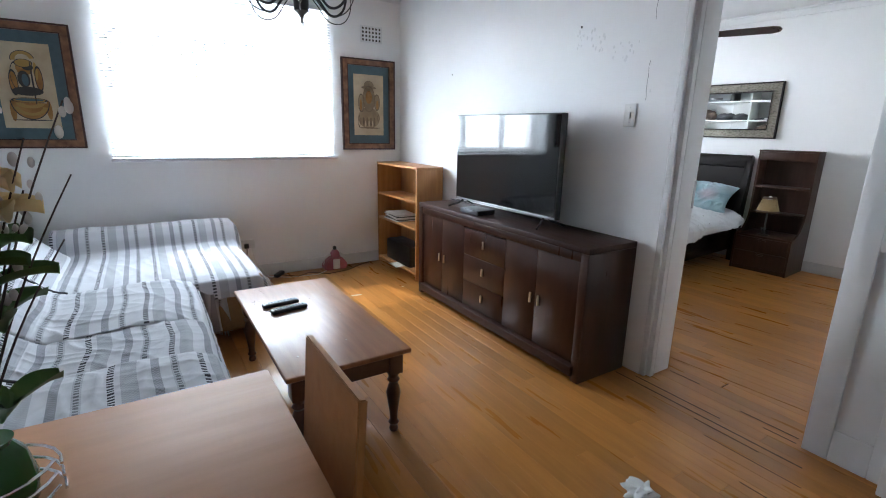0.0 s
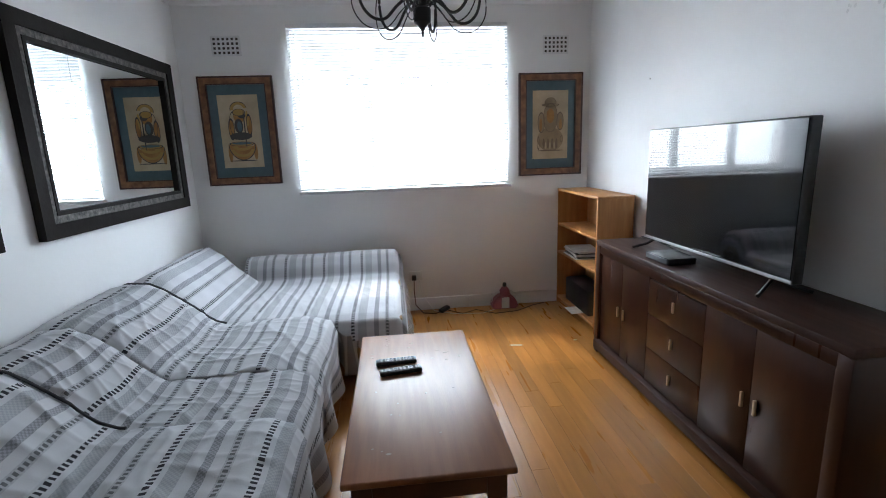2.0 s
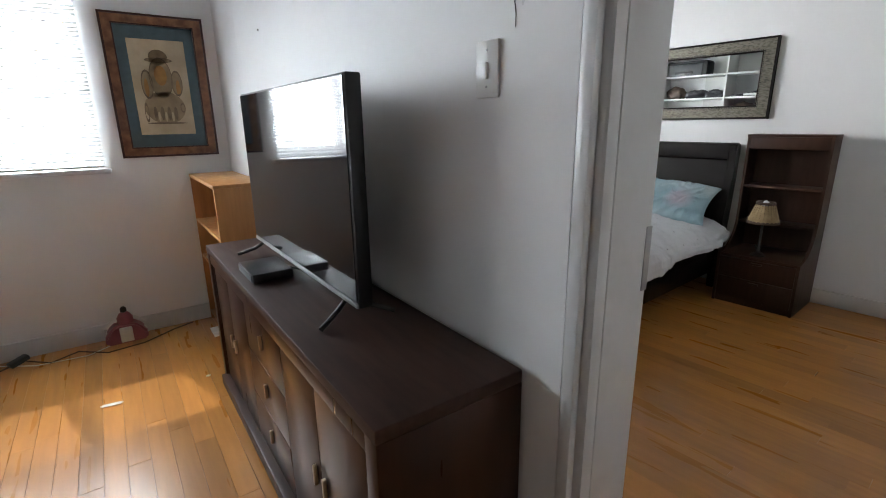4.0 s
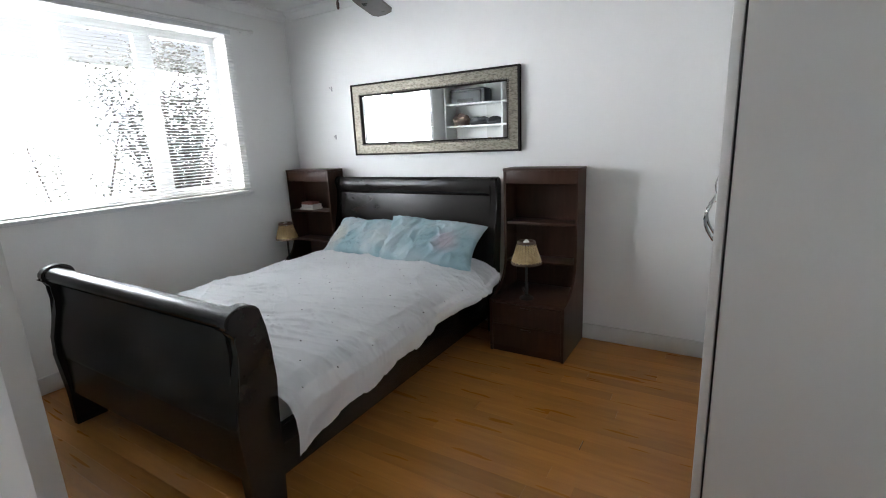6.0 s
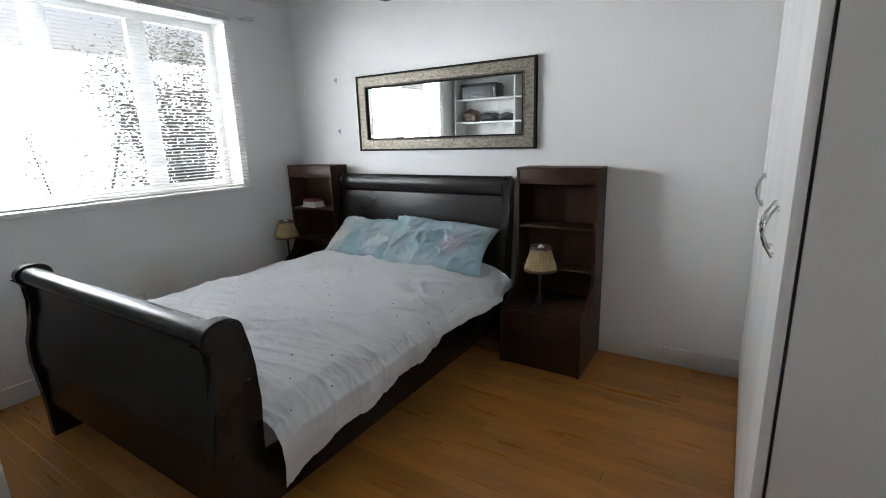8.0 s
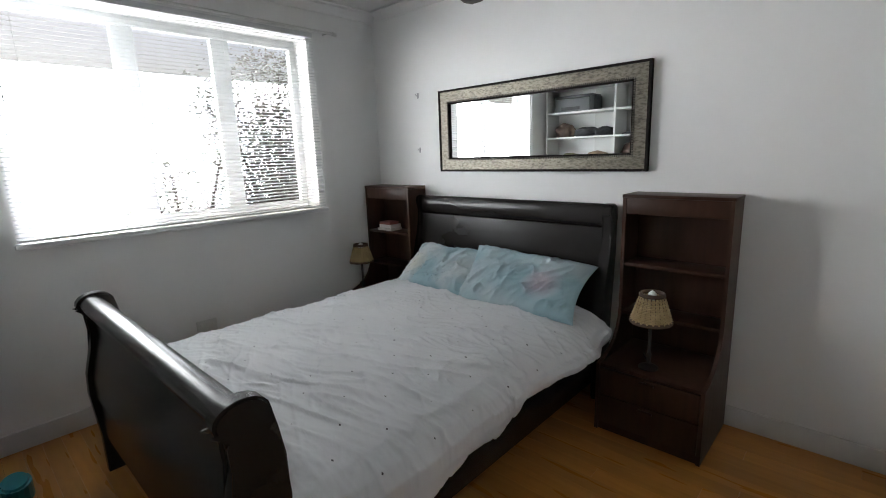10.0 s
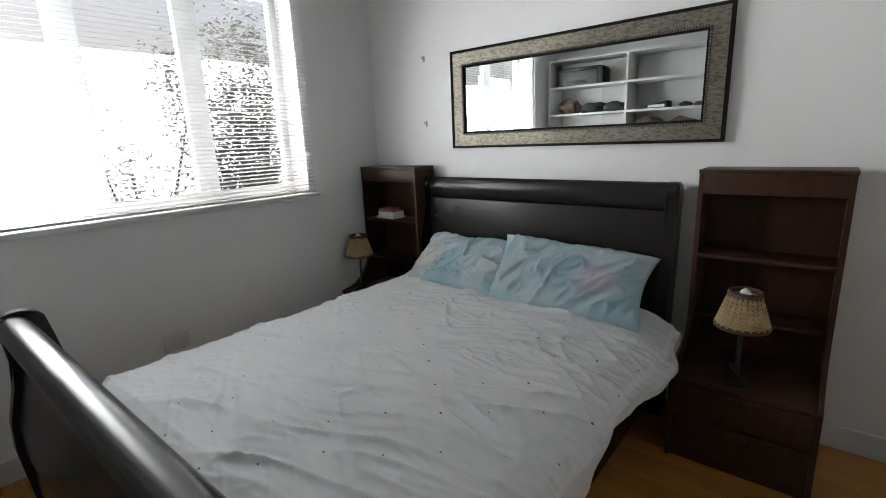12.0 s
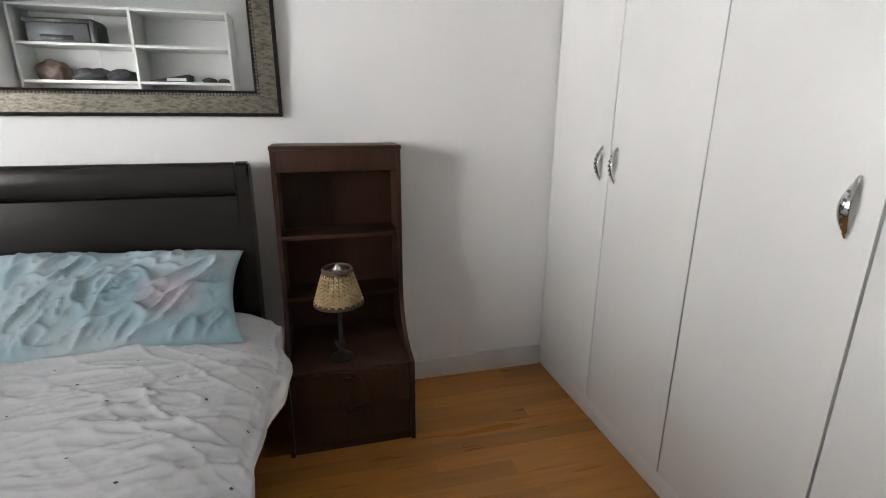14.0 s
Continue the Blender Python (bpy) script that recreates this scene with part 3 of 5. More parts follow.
def pull(x, y):
    """Fine tension folds, running mostly across the seat."""
    d = 0.5 + 0.5 * noise.noise(Vector((x * 2.3, y * 2.1, 6.0)))
    return 0.011 * d * (1 - abs(noise.noise(Vector((x * 3.2 + y, y * 11.0 + 2 * x, 2.2))))) ** 8 + 0.008 * (1 - d) * (1 - abs(noise.noise(Vector((x * 8 - 5 * y, y * 7 + x, 4.2))))) ** 9


# cross-section of the long seat: (x, z) from wall top over back and seat to the front hem
LONG = [(-0.82, 0.66), (-0.74, 0.705), (-0.62, 0.70), (-0.54, 0.655), (-0.42, 0.555), (-0.32, 0.47), (-0.24, 0.435), (-0.1, 0.445), (0.1, 0.452), (0.27, 0.445), (0.36, 0.415), (0.40, 0.34), (0.405, 0.22), (0.41, 0.08)]


def along(path, s):
    seg = [math.dist(a, b) for a, b in zip(path, path[1:])]
    d = s * sum(seg)
    for (a, b), q in zip(zip(path, path[1:]), seg):
        if d <= q or b == path[-1]:
            k = min(1, d / q)
            return a[0] + (b[0] - a[0]) * k, a[1] + (b[1] - a[1]) * k
        d -= q


LONG_LEN = sum(math.dist(a, b) for a, b in zip(LONG, LONG[1:]))


def long_seat(y0, y1, lift, hem, seed):
    def f(s, t):
        x, z = along(LONG, s)
        y = y0 + (y1 - y0) * t
        edge = min(t, 1 - t) * (y1 - y0)
        back = max(0.0, 1 - abs(s - 0.2) / 0.2)
        puff = (0.022 + 0.025 * back ** 0.6) * min(1, edge / 0.10) ** 0.5
        drop = 0.0
        if s > 0.86:
            drop = hem * 0.10 * noise.noise(Vector((y * 2.5, seed, 0))) * (s - 0.86) / 0.14
            x += 0.03 * math.sin(y * 17 + seed) * (s - 0.86) / 0.14
        wob = fold(x + seed, y, 3.4, 0.009) + crease(x + seed, y, 0.008) + pull(x + seed, y)
        return (x + (0.6 if 0.05 < s < 0.38 else 0.15) * (puff + wob), y + fold(x, y + seed, 3, 0.012), z + lift + (puff + wob) * (0.8 if s < 0.85 else 0.2) + drop)
    return f, lambda s, t: (s * LONG_LEN + seed * 0.07 + 0.006 * math.sin(t * 9), (y1 - y0) * t + 0.006 * math.sin(s * 14))


for y0, y1, lift, hem, seed in ((1.22, 2.04, 0.012, 1, 0.3), (1.98, 2.48, 0.0, 1, 1.7), (2.42, 3.11, 0.016, 1, 2.9)):
    bm = bmesh.new()
    f, uvf = long_seat(y0, y1, lift, hem, seed)
    bm_sheet(bm, f, 150, 90, 0, uvf)
    part(bm, "throw", THROW, sofa, None, False)

# dark cords along the seams, standing in for the shade between the back cushions
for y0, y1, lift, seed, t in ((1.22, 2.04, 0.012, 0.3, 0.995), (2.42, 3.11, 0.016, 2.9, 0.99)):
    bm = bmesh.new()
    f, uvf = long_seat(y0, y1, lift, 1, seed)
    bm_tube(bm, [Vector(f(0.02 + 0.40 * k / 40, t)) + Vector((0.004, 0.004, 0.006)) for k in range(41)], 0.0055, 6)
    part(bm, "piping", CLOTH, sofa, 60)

# the chaise under the window: seat throw, back cushion against the side wall, bolster along the window wall
CH = [(4.42, 0.50), (4.38, 0.585), (4.28, 0.612), (4.19, 0.595), (4.135, 0.53), (4.10, 0.45), (3.98, 0.435), (3.5, 0.445), (3.2, 0.44), (3.11, 0.42), (3.075, 0.36), (3.07, 0.31)]
CH_LEN = sum(math.dist(a, b) for a, b in zip(CH, CH[1:]))


def chaise(s, t):
    y, z = along(CH, s)
    x = -0.42 + 1.26 * t
    side = max(0.0, x - 0.76)
    wob = fold(x, y, 3.4, 0.008) + 0.6 * pull(y, x)
    return (min(x, 0.80) + 0.3 * side, y + 0.3 * wob, z + wob - side * 1.6)


bm = bmesh.new()
bm_sheet(bm, chaise, 90, 90, 0, lambda s, t: (1.26 * t + 0.04, s * CH_LEN))
part(bm, "throw", THROW, sofa, None, False)
bm = bmesh.new()
bm_box(bm, 0.70, 0.79, 3.13, 4.40, 0.06, 0.42, 0.02)
bm_box(bm, -0.40, 0.77, 4.16, 4.40, 0.30, 0.56, 0.07, 4)
part(bm, "arm", TAN, sofa)


def cushion(s, t):
    x, z = along([(-0.83, 0.60), (-0.74, 0.73), (-0.64, 0.755), (-0.54, 0.70), (-0.40, 0.55), (-0.30, 0.45)], s)
    y = 3.07 + 1.08 * t
    e = min(t, 1 - t)
    k = min(1.0, e / 0.12) ** 0.5
    wob = fold(x, y, 4, 0.012)
    return (x * (0.9 + 0.1 * k) - 0.08 * (1 - k) + wob, y + 0.01 * math.sin(9 * z), 0.42 + (z - 0.42) * (0.80 + 0.20 * k) + wob)


bm = bmesh.new()
bm_sheet(bm, cushion, 40, 60, 0, lambda s, t: (s * 0.62 + 0.13, 1.08 * t))
part(bm, "back_cushion", THROW, sofa, None, False)
# throw corner hanging between the two seats and tassels
bm = bmesh.new()
bm_sheet(bm, lambda s, t: (0.33 + 0.22 * t + 0.03 * s * math.sin(20 * t), 3.07 + 0.035 * math.sin(t * 9) + 0.05 * s, 0.42 - 0.30 * s - 0.10 * t * (1 - 0.4 * s)), 24, 24, 0, lambda s, t: (0.3 * t, 0.35 * s))
part(bm, "throw_corner", THROW, sofa, None, False)
bm = bmesh.new()
for i in range(46):
    y = 3.08 + 1.1 * i / 46
    x = 0.835 + random.uniform(-0.008, 0.01)
    z = 0.36 + random.uniform(-0.02, 0.01)
    bm_tube(bm, [(x - 0.01, y, z), (x + 0.008, y + random.uniform(-.012, .012), z - 0.04), (x + random.uniform(-0.01, 0.015), y + random.uniform(-.02, .02), z - 0.085)], lambda k: 0.003 + 0.004 * k, 5)
for i in range(16):
    x = 0.42 + 0.14 * i / 16
    z = 0.075 - 0.06 * (i / 16) + 0.0
    bm_tube(bm, [(x, 3.14, z + 0.05), (x + random.uniform(-.01, .01), 3.15, max(0.012, z + 0.005))], 0.003, 5)
tagged(part(bm, "tassel", TASSEL, sofa, None), kind="stuff")


# ---- coffee table ----
def turned_leg(bm, cx, cy, top):
    bm_box(bm, cx - 0.033, cx + 0.033, cy - 0.033, cy + 0.033, top - 0.105, top, 0.003)
    bm_lathe(bm, [(0.018, 0.0), (0.022, 0.012), (0.016, 0.03), (0.026, 0.045), (0.017, 0.06), (0.019, 0.09), (0.030, 0.17), (0.034, 0.20), (0.026, 0.235),
                  (0.019, 0.25), (0.030, 0.265), (0.022, 0.28), (0.031, top - 0.10)], cx, cy, 14)


ct = thing("coffee_table", (0.84, 2.25, 0), HOME, "reddish-brown wooden coffee table with turned legs, scratched", "coffee table")
bm = bmesh.new()
bm_box(bm, 0.565, 1.115, 1.665, 2.835, 0.408, 0.432, 0.007, 3)
part(bm, "top", TABLEWOOD, ct)
boxes("apron", LEGWOOD, [(0.64, 1.04, 1.705, 1.73, 0.32, 0.407), (0.64, 1.04, 2.77, 2.795, 0.32, 0.407), (0.605, 0.63, 1.75, 2.75, 0.32, 0.407), (1.05, 1.075, 1.75, 2.75, 0.32, 0.407)], 0.002, ct)
for cx, cy in ((0.625, 1.73), (1.055, 1.73), (0.625, 2.77), (1.055, 2.77)):
    bm = bmesh.new()
    turned_leg(bm, cx, cy, 0.407)
    part(bm, "leg", LEGWOOD, ct)
# wear marks on its top
bm = bmesh.new()
for i in range(34):
    x, y = random.uniform(0.60, 1.08), random.choice((random.uniform(2.45, 2.8), random.uniform(1.7, 2.8)))
    r = random.uniform(0.002, 0.007)
    bm_prism(bm, [(x + r * random.uniform(0.5, 2.2) * math.cos(a), y + r * math.sin(a)) for a in (0, 1, 2, 3.1, 4.2, 5.3)], "z", 0.4315, 0.4325)
tagged(part(bm, "worn_spot", mat("worn_varnish", (0.36, 0.24, 0.17), 0.7), ct, None), kind="stuff")


def remote(x, y, rz, length, label):
    r = thing("remote_control", (x, y, 0.432), HOME, label, "remote control", "remotes on the coffee table")
    r.matrix_basis = pose(x, y, 0.4325, 0, 0, rz)
    parent_base[r.name] = Vector((0, 0, 0))
    box("body", BLACKPL, -length / 2, length / 2, -0.022, 0.022, 0, 0.02, 0.006, r)
    boxes("button", GREYPL, [(-length / 2 + 0.015 + 0.017 * i, -length / 2 + 0.026 + 0.017 * i, -0.015 + 0.011 * j, -0.007 + 0.011 * j, 0.019, 0.0225) for i in range(int(length / 0.017) - 1) for j in range(3)], 0.001, r)


remote(0.745, 2.475, 4, 0.19, "slim black remote control on the coffee table")
remote(0.765, 2.375, 8, 0.19, "black remote control with grey buttons on the coffee table")

# ---- sideboard with drawers ----
SX0, SX1, SY0, SY1, SZ = 2.115, 2.512, 1.57, 3.38, 0.785
sb = thing("sideboard", ((SX0 + SX1) / 2, (SY0 + SY1) / 2, 0), HOME, "long dark-stained wooden sideboard with doors and three drawers", "sideboard")
bm = bmesh.new()
bm_box(bm, SX0, SX1, SY0, SY1, SZ - 0.035, SZ, 0.005)
part(bm, "top", DARKTOP, sb)
boxes("body", DARKWOOD, [(SX0 + 0.045, SX1, SY0 + 0.04, SY1 - 0.04, 0.09, SZ - 0.035), (SX0 + 0.002, SX1, SY0 + 0.001, SY0 + 0.055, 0.0, SZ - 0.035), (SX0 + 0.002, SX1, SY1 - 0.055, SY1 - 0.001, 0.0, SZ - 0.035),
                         (SX0 + 0.004, SX0 + 0.05, SY0 + 0.055, SY1 - 0.055, SZ - 0.085, SZ - 0.035)], 0.003, sb)
bm = bmesh.new()
bm_box(bm, SX0 - 0.02, SX0 + 0.05, SY0 + 0.04, SY1 - 0.04, 0.035, 0.095, 0.006)
part(bm, "plinth", DARKTOP, sb)
ys = [1.63, 1.965, 2.262, 2.732, 3.03, 3.32]
for k, (a, b) in enumerate(zip(ys, ys[1:])):
    if k == 2:
        continue
    box("door", DARKWOOD, SX0 + 0.016, SX0 + 0.044, a + 0.0012, b - 0.0012, 0.10, SZ - 0.087, 0.0015, sb)
    hy = (b - 0.035) if k in (0, 3) else (a + 0.035)
    hd = bmesh.new()
    bm_box(hd, SX0 + 0.004, SX0 + 0.0155, hy - 0.006, hy + 0.006, 0.35, 0.415, 0.002)
    part(hd, "handle", BRASS, sb)
for i in range(3):
    z0 = 0.105 + i * 0.196
    box("drawer", DARKWOOD, SX0 + 0.016, SX0 + 0.044, ys[2] + 0.0012, ys[3] - 0.0012, z0 - 0.004, z0 + 0.1895, 0.0015, sb)
    hd = bmesh.new()
    bm_box(hd, SX0 + 0.004, SX0 + 0.0155, 2.491, 2.503, z0 + 0.075, z0 + 0.13, 0.002)
    part(hd, "handle", BRASS, sb)
for y in (SY0 + 0.056, SY1 - 0.066):
    box("bead", DARKTOP, SX0 + 0.012, SX0 + 0.024, y, y + 0.010, 0.10, SZ - 0.09, 0.002, sb)

# ---- television ----
tv = thing("television", (2.31, 2.55, SZ), HOME, "large black flat-screen television on splayed feet", "television")
box("case", BLACKPL, 2.300, 2.345, 2.012, 3.105, 0.845, 1.485, 0.005, tv)
box("screen", SCREEN, 2.296, 2.3005, 2.022, 3.095, 0.865, 1.477, 0.0, tv)
box("back_housing", BLACKPL, 2.345, 2.38, 2.15, 2.95, 0.87, 1.2, 0.012, tv)
box("lower_strip", ALU, 2.295, 2.3, 2.017, 3.1, 0.846, 0.860, 0.001, tv)
for fy, s in ((2.12, -1), (3.0, 1)):
    bm = bmesh.new()
    bm_tube(bm, [(2.20, fy + s * 0.06, SZ + 0.008), (2.27, fy + s * 0.02, SZ + 0.035), (2.32, fy, 0.856)], 0.008, 8)
    bm_tube(bm, [(2.44, fy + s * 0.06, SZ + 0.008), (2.37, fy + s * 0.02, SZ + 0.035), (2.32, fy, 0.856)], 0.008, 8)
    part(bm, "foot", BLACKPL, tv)
dec = thing("set_top_box", (2.26, 2.72, SZ), HOME, "flat black set-top box on the sideboard", "set-top box")
box("body", BLACKPL, 2.15, 2.30, 2.60, 2.82, SZ + 0.004, SZ + 0.038, 0.004, dec)
box("front_panel", GREYPL, 2.146, 2.152, 2.61, 2.81, SZ + 0.008, SZ + 0.034, 0.001, dec)
bm = bmesh.new()
bm_tube(bm, [(2.31, 2.70, SZ + 0.02), (2.34, 2.66, SZ + 0.012), (2.38, 2.75, SZ + 0.006), (2.40, 2.95, SZ + 0.006), (2.44, 3.2, SZ + 0.006), (2.42, 3.36, SZ + 0.01)], 0.004, 6)
bm_tube(bm, [(2.31, 2.75, SZ + 0.02), (2.33, 2.82, SZ + 0.03), (2.36, 2.90, SZ + 0.006), (2.46, 3.0, SZ + 0.006)], 0.003, 6)
tagged(finish(bm, "cable", BLACKPL, smooth=60), "black cables behind the television", "cable")

# ---- bookshelf in the corner ----
KX0, KX1, KY0, KY1, KZ = 2.225, 2.50, 3.62, 4.447, 1.045
bk = thing("bookshelf", (2.36, 4.15, 0), HOME, "low orange pine bookshelf with papers on it", "bookshelf")
boxes("side_panel", PINE, [(KX0, KX1, KY0, KY0 + 0.02, 0, KZ - 0.02), (KX0, KX1, KY1 - 0.02, KY1, 0, KZ - 0.02)], 0.002, bk)
for z in (0.05, 0.47, 0.72):
    box("shelf", PINE, KX0 + 0.002, KX1 - 0.012, KY0 + 0.021, KY1 - 0.021, z, z + 0.02, 0.002, bk)
boxes("top", PINE, [(KX0 - 0.004, KX1, KY0 - 0.004, KY1 + 0.003, KZ - 0.02, KZ)], 0.002, bk)
boxes("back_panel", PINE, [(KX1 - 0.01, KX1, KY0 + 0.02, KY1 - 0.02, 0.03, KZ - 0.02)], 0.001, bk)
pp = thing("paper_stack", (2.34, 4.2, 0.49), HOME, "stack of papers and files on the bookshelf", "papers")
for i in range(7):
    bm = bmesh.new()
    z = 0.4905 + i * 0.009
    bm_box(bm, -0.10, 0.12, -0.15, 0.15, 0, 0.008, 0.001)
    bmesh.ops.transform(bm, matrix=pose(2.335 + random.uniform(-.01, .02), 4.17 + random.uniform(-.02, .02), z, 0, 0, random.uniform(-8, 8)), verts=bm.verts)
    part(bm, "sheet_bundle", (PAPER, GREYPL, PAPER)[i % 3], pp, None)
box_dark = thing("printer_box", (2.36, 4.12, 0.07), HOME, "dark device and folders on the bottom shelf", "device")
box("body", BLACKPL, 2.25, 2.45, 3.80, 4.30, 0.071, 0.28, 0.02, box_dark)
box("tray", PAPER, 2.16, 2.30, 3.90, 4.06, 0.0705, 0.076, 0.001, box_dark)


# ---- pictures on the window wall ----
def ellipse(bm, cx, cz, rx, rz, y, n=28, hole=0.0, a0=0.0, a1=360.0):
    out = [(cx + rx * math.cos(radians(a0 + (a1 - a0) * i / n)), cz + rz * math.sin(radians(a0 + (a1 - a0) * i / n))) for i in range(n + 1)]
    if hole:
        inn = [(cx + rx * hole * math.cos(radians(a0 + (a1 - a0) * i / n)), cz + rz * hole * math.sin(radians(a0 + (a1 - a0) * i / n))) for i in range(n + 1)]
        for i in range(n):
            vs = [bm.verts.new((p, y, q)) for p, q in (out[i], out[i + 1], inn[i + 1], inn[i])]
            bm.faces.new(vs)
    else:
        bm.faces.new([bm.verts.new((p, y, q)) for p, q in out[:-1]])


def frame_bars(bm, x0, x1, z0, z1, w, y0, y1, bev=0.004):
    """Four mitred bars."""
    o = [(x0, z0), (x1, z0), (x1, z1), (x0, z1)]
    i = [(x0 + w, z0 + w), (x1 - w, z0 + w), (x1 - w, z1 - w), (x0 + w, z1 - w)]
    for k in range(4):
        j = (k + 1) % 4
        bm_prism(bm, [o[k], o[j], i[j], i[k]], "y", y0, y1)


def picture(x0, x1, z0, z1, second, label):
    cx, cz = (x0 + x1) / 2, (z0 + z1) / 2
    y = LY1
    p = thing("framed_picture", (cx, y, z0), HOME, label, "picture", "framed pictures by the window")
    bm = bmesh.new()
    frame_bars(bm, x0, x1, z0, z1, 0.012, y - 0.034, y - 0.002)
    part(bm, "outer_edge", EDGE, p, None)
    bm = bmesh.new()
    frame_bars(bm, x0 + 0.012, x1 - 0.012, z0 + 0.012, z1 - 0.012, 0.045, y - 0.028, y - 0.002)
    part(bm, "frame", GILT, p, None)
    bm = bmesh.new()
    frame_bars(bm, x0 + 0.057, x1 - 0.057, z0 + 0.057, z1 - 0.057, 0.007, y - 0.030, y - 0.002)
    part(bm, "inner_edge", EDGE, p, None)
    box("mount", MATBLUE, x0 + 0.06, x1 - 0.06, y - 0.012, y - 0.003, z0 + 0.06, z1 - 0.06, 0, p)
    ax, az = 0.155, 0.285
    box("parchment", PARCH, cx - ax, cx + ax, y - 0.016, y - 0.0125, cz - az, cz + az, 0, p)
    Y = y - 0.0165

    def paint(name, material, calls):
        bm = bmesh.new()
        for c in calls:
            ellipse(bm, cx + c[0], cz + c[1], c[2], c[3], Y - c[4] * 0.0006, 28, *(c[5:] if len(c) > 5 else ()))
        part(bm, name, material, p, None)
    if not second:
        # a wide pot with a tall stirring pole, arched shapes above
        paint("brown_shapes", INKO, [(0.0, -0.10, 0.105, 0.125, 1, 0, 180, 360), (-0.068, 0.02, 0.022, 0.085, 1), (0.072, 0.05, 0.020, 0.085, 1), (-0.098, -0.17, 0.016, 0.07, 1), (0.100, -0.16, 0.016, 0.065, 1), (0, 0.12, 0.045, 0.05, 1)])
        paint("dark_shapes", INKD, [(-0.01, 0.045, 0.034, 0.055, 2), (0, -0.035, 0.085, 0.030, 2), (0.02, 0.125, 0.030, 0.022, 2)])
        paint("ochre_shapes", INKY, [(0, 0.175, 0.062, 0.055, 3, 0.62, 10, 190), (0, 0.15, 0.048, 0.026, 3), (0.0, -0.13, 0.095, 0.07, 3, 0.72, 190, 350), (0.0, -0.11, 0.080, 0.04, 3, 0.5, 190, 350), (0, -0.095, 0.098, 0.016, 3), (0.06, 0.10, 0.012, 0.06, 3)])
        paint("blue_shapes", MATBLUE, [(-0.004, 0.04, 0.018, 0.04, 4), (0.0, -0.092, 0.078, 0.010, 4)])
        paint("dark_lines", INKD, [(0, 0.175, 0.066, 0.058, 5, 0.93, 10, 190), (0, 0.15, 0.050, 0.028, 5, 0.88), (0.035, 0.02, 0.005, 0.15, 5), (0, -0.095, 0.100, 0.018, 5, 0.88), (0.0, -0.10, 0.107, 0.127, 5, 0.95, 180, 360),
                                    (-0.068, 0.02, 0.024, 0.087, 5, 0.82), (0.072, 0.05, 0.022, 0.087, 5, 0.82), (0, -0.23, 0.11, 0.004, 5), (-0.04, 0.06, 0.04, 0.10, 5, 0.92, 100, 260)])
    else:
        # a domed top over a tapering body between two curved side forms, short bars below
        paint("grey_shapes", INKG, [(0, 0.06, 0.062, 0.12, 1), (-0.080, 0.02, 0.030, 0.085, 1), (0.085, 0.03, 0.030, 0.075, 1), (0, -0.12, 0.115, 0.10, 1), (0, 0.18, 0.050, 0.045, 1), (0, 0.165, 0.075, 0.012, 1)])
        paint("brown_shapes", INKO, [(0, 0.075, 0.034, 0.06, 2), (-0.085, 0.0, 0.012, 0.055, 2), (0.09, 0.0, 0.012, 0.05, 2)])
        paint("dark_lines", INKL, [(0, 0.18, 0.052, 0.047, 3, 0.92, 0, 180), (0, 0.165, 0.077, 0.014, 3, 0.85), (-0.08, 0.02, 0.032, 0.088, 3, 0.86), (0.085, 0.03, 0.032, 0.078, 3, 0.86), (0, 0.06, 0.064, 0.122, 3, 0.94)]
              + [(-0.058 + 0.038 * i, -0.155, 0.010, 0.042, 3) for i in range(4)] + [(0, -0.215, 0.115, 0.006, 3), (-0.105, -0.15, 0.012, 0.06, 3, 0.7), (0.10, -0.12, 0.014, 0.03, 3, 0.7)])
        paint("pale_shapes", PARCH, [(-0.04 + 0.038 * i, -0.175, 0.007, 0.03, 4) for i in range(3)])


picture(-0.705, -0.135, 1.185, 2.035, False, "gilt-framed parchment print of ochre shapes with blue mount")
picture(1.872, 2.425, 1.165, 2.015, True, "gilt-framed parchment print of brown shapes with blue mount")


# ---- air vents ----
def vent(cx, cz, label):
    v = thing("air_vent", (cx, LY1, cz - 0.07), HOME, label, "air vent", "air vents above the pictures")
    w, h, n, m = 0.205, 0.135, 6, 4
    bm = bmesh.new()
    for i in range(n + 1):
        x = cx - w / 2 + w * i / n
        bm_box(bm, x - 0.007, x + 0.007, LY1 - 0.010, LY1 - 0.001, cz - h / 2, cz + h / 2)
    for j in range(m + 1):
        z = cz - h / 2 + h * j / m
        bm_box(bm, cx - w / 2 - 0.007, cx + w / 2 + 0.007, LY1 - 0.0095, LY1 - 0.0015, z - 0.007, z + 0.007)
    part(bm, "grille", TRIM, v, None)
    box("opening", CRACK, cx - w / 2, cx + w / 2, LY1 - 0.003, LY1 - 0.0005, cz - h / 2, cz + h / 2, 0, v)


vent(-0.46, 2.26, "white square-holed plaster air vent")
vent(2.19, 2.24, "white square-holed plaster air vent")

# ---- mirror on the side wall ----
def rect_frame_x(bm, y0, y1, z0, z1, w, x0, x1):
    o = [(y0, z0), (y1, z0), (y1, z1), (y0, z1)]
    i = [(y0 + w, z0 + w), (y1 - w, z0 + w), (y1 - w, z1 - w), (y0 + w, z1 - w)]
    for k in range(4):
        j = (k + 1) % 4
        bm_prism(bm, [o[k], o[j], i[j], i[k]], "x", x0, x1)


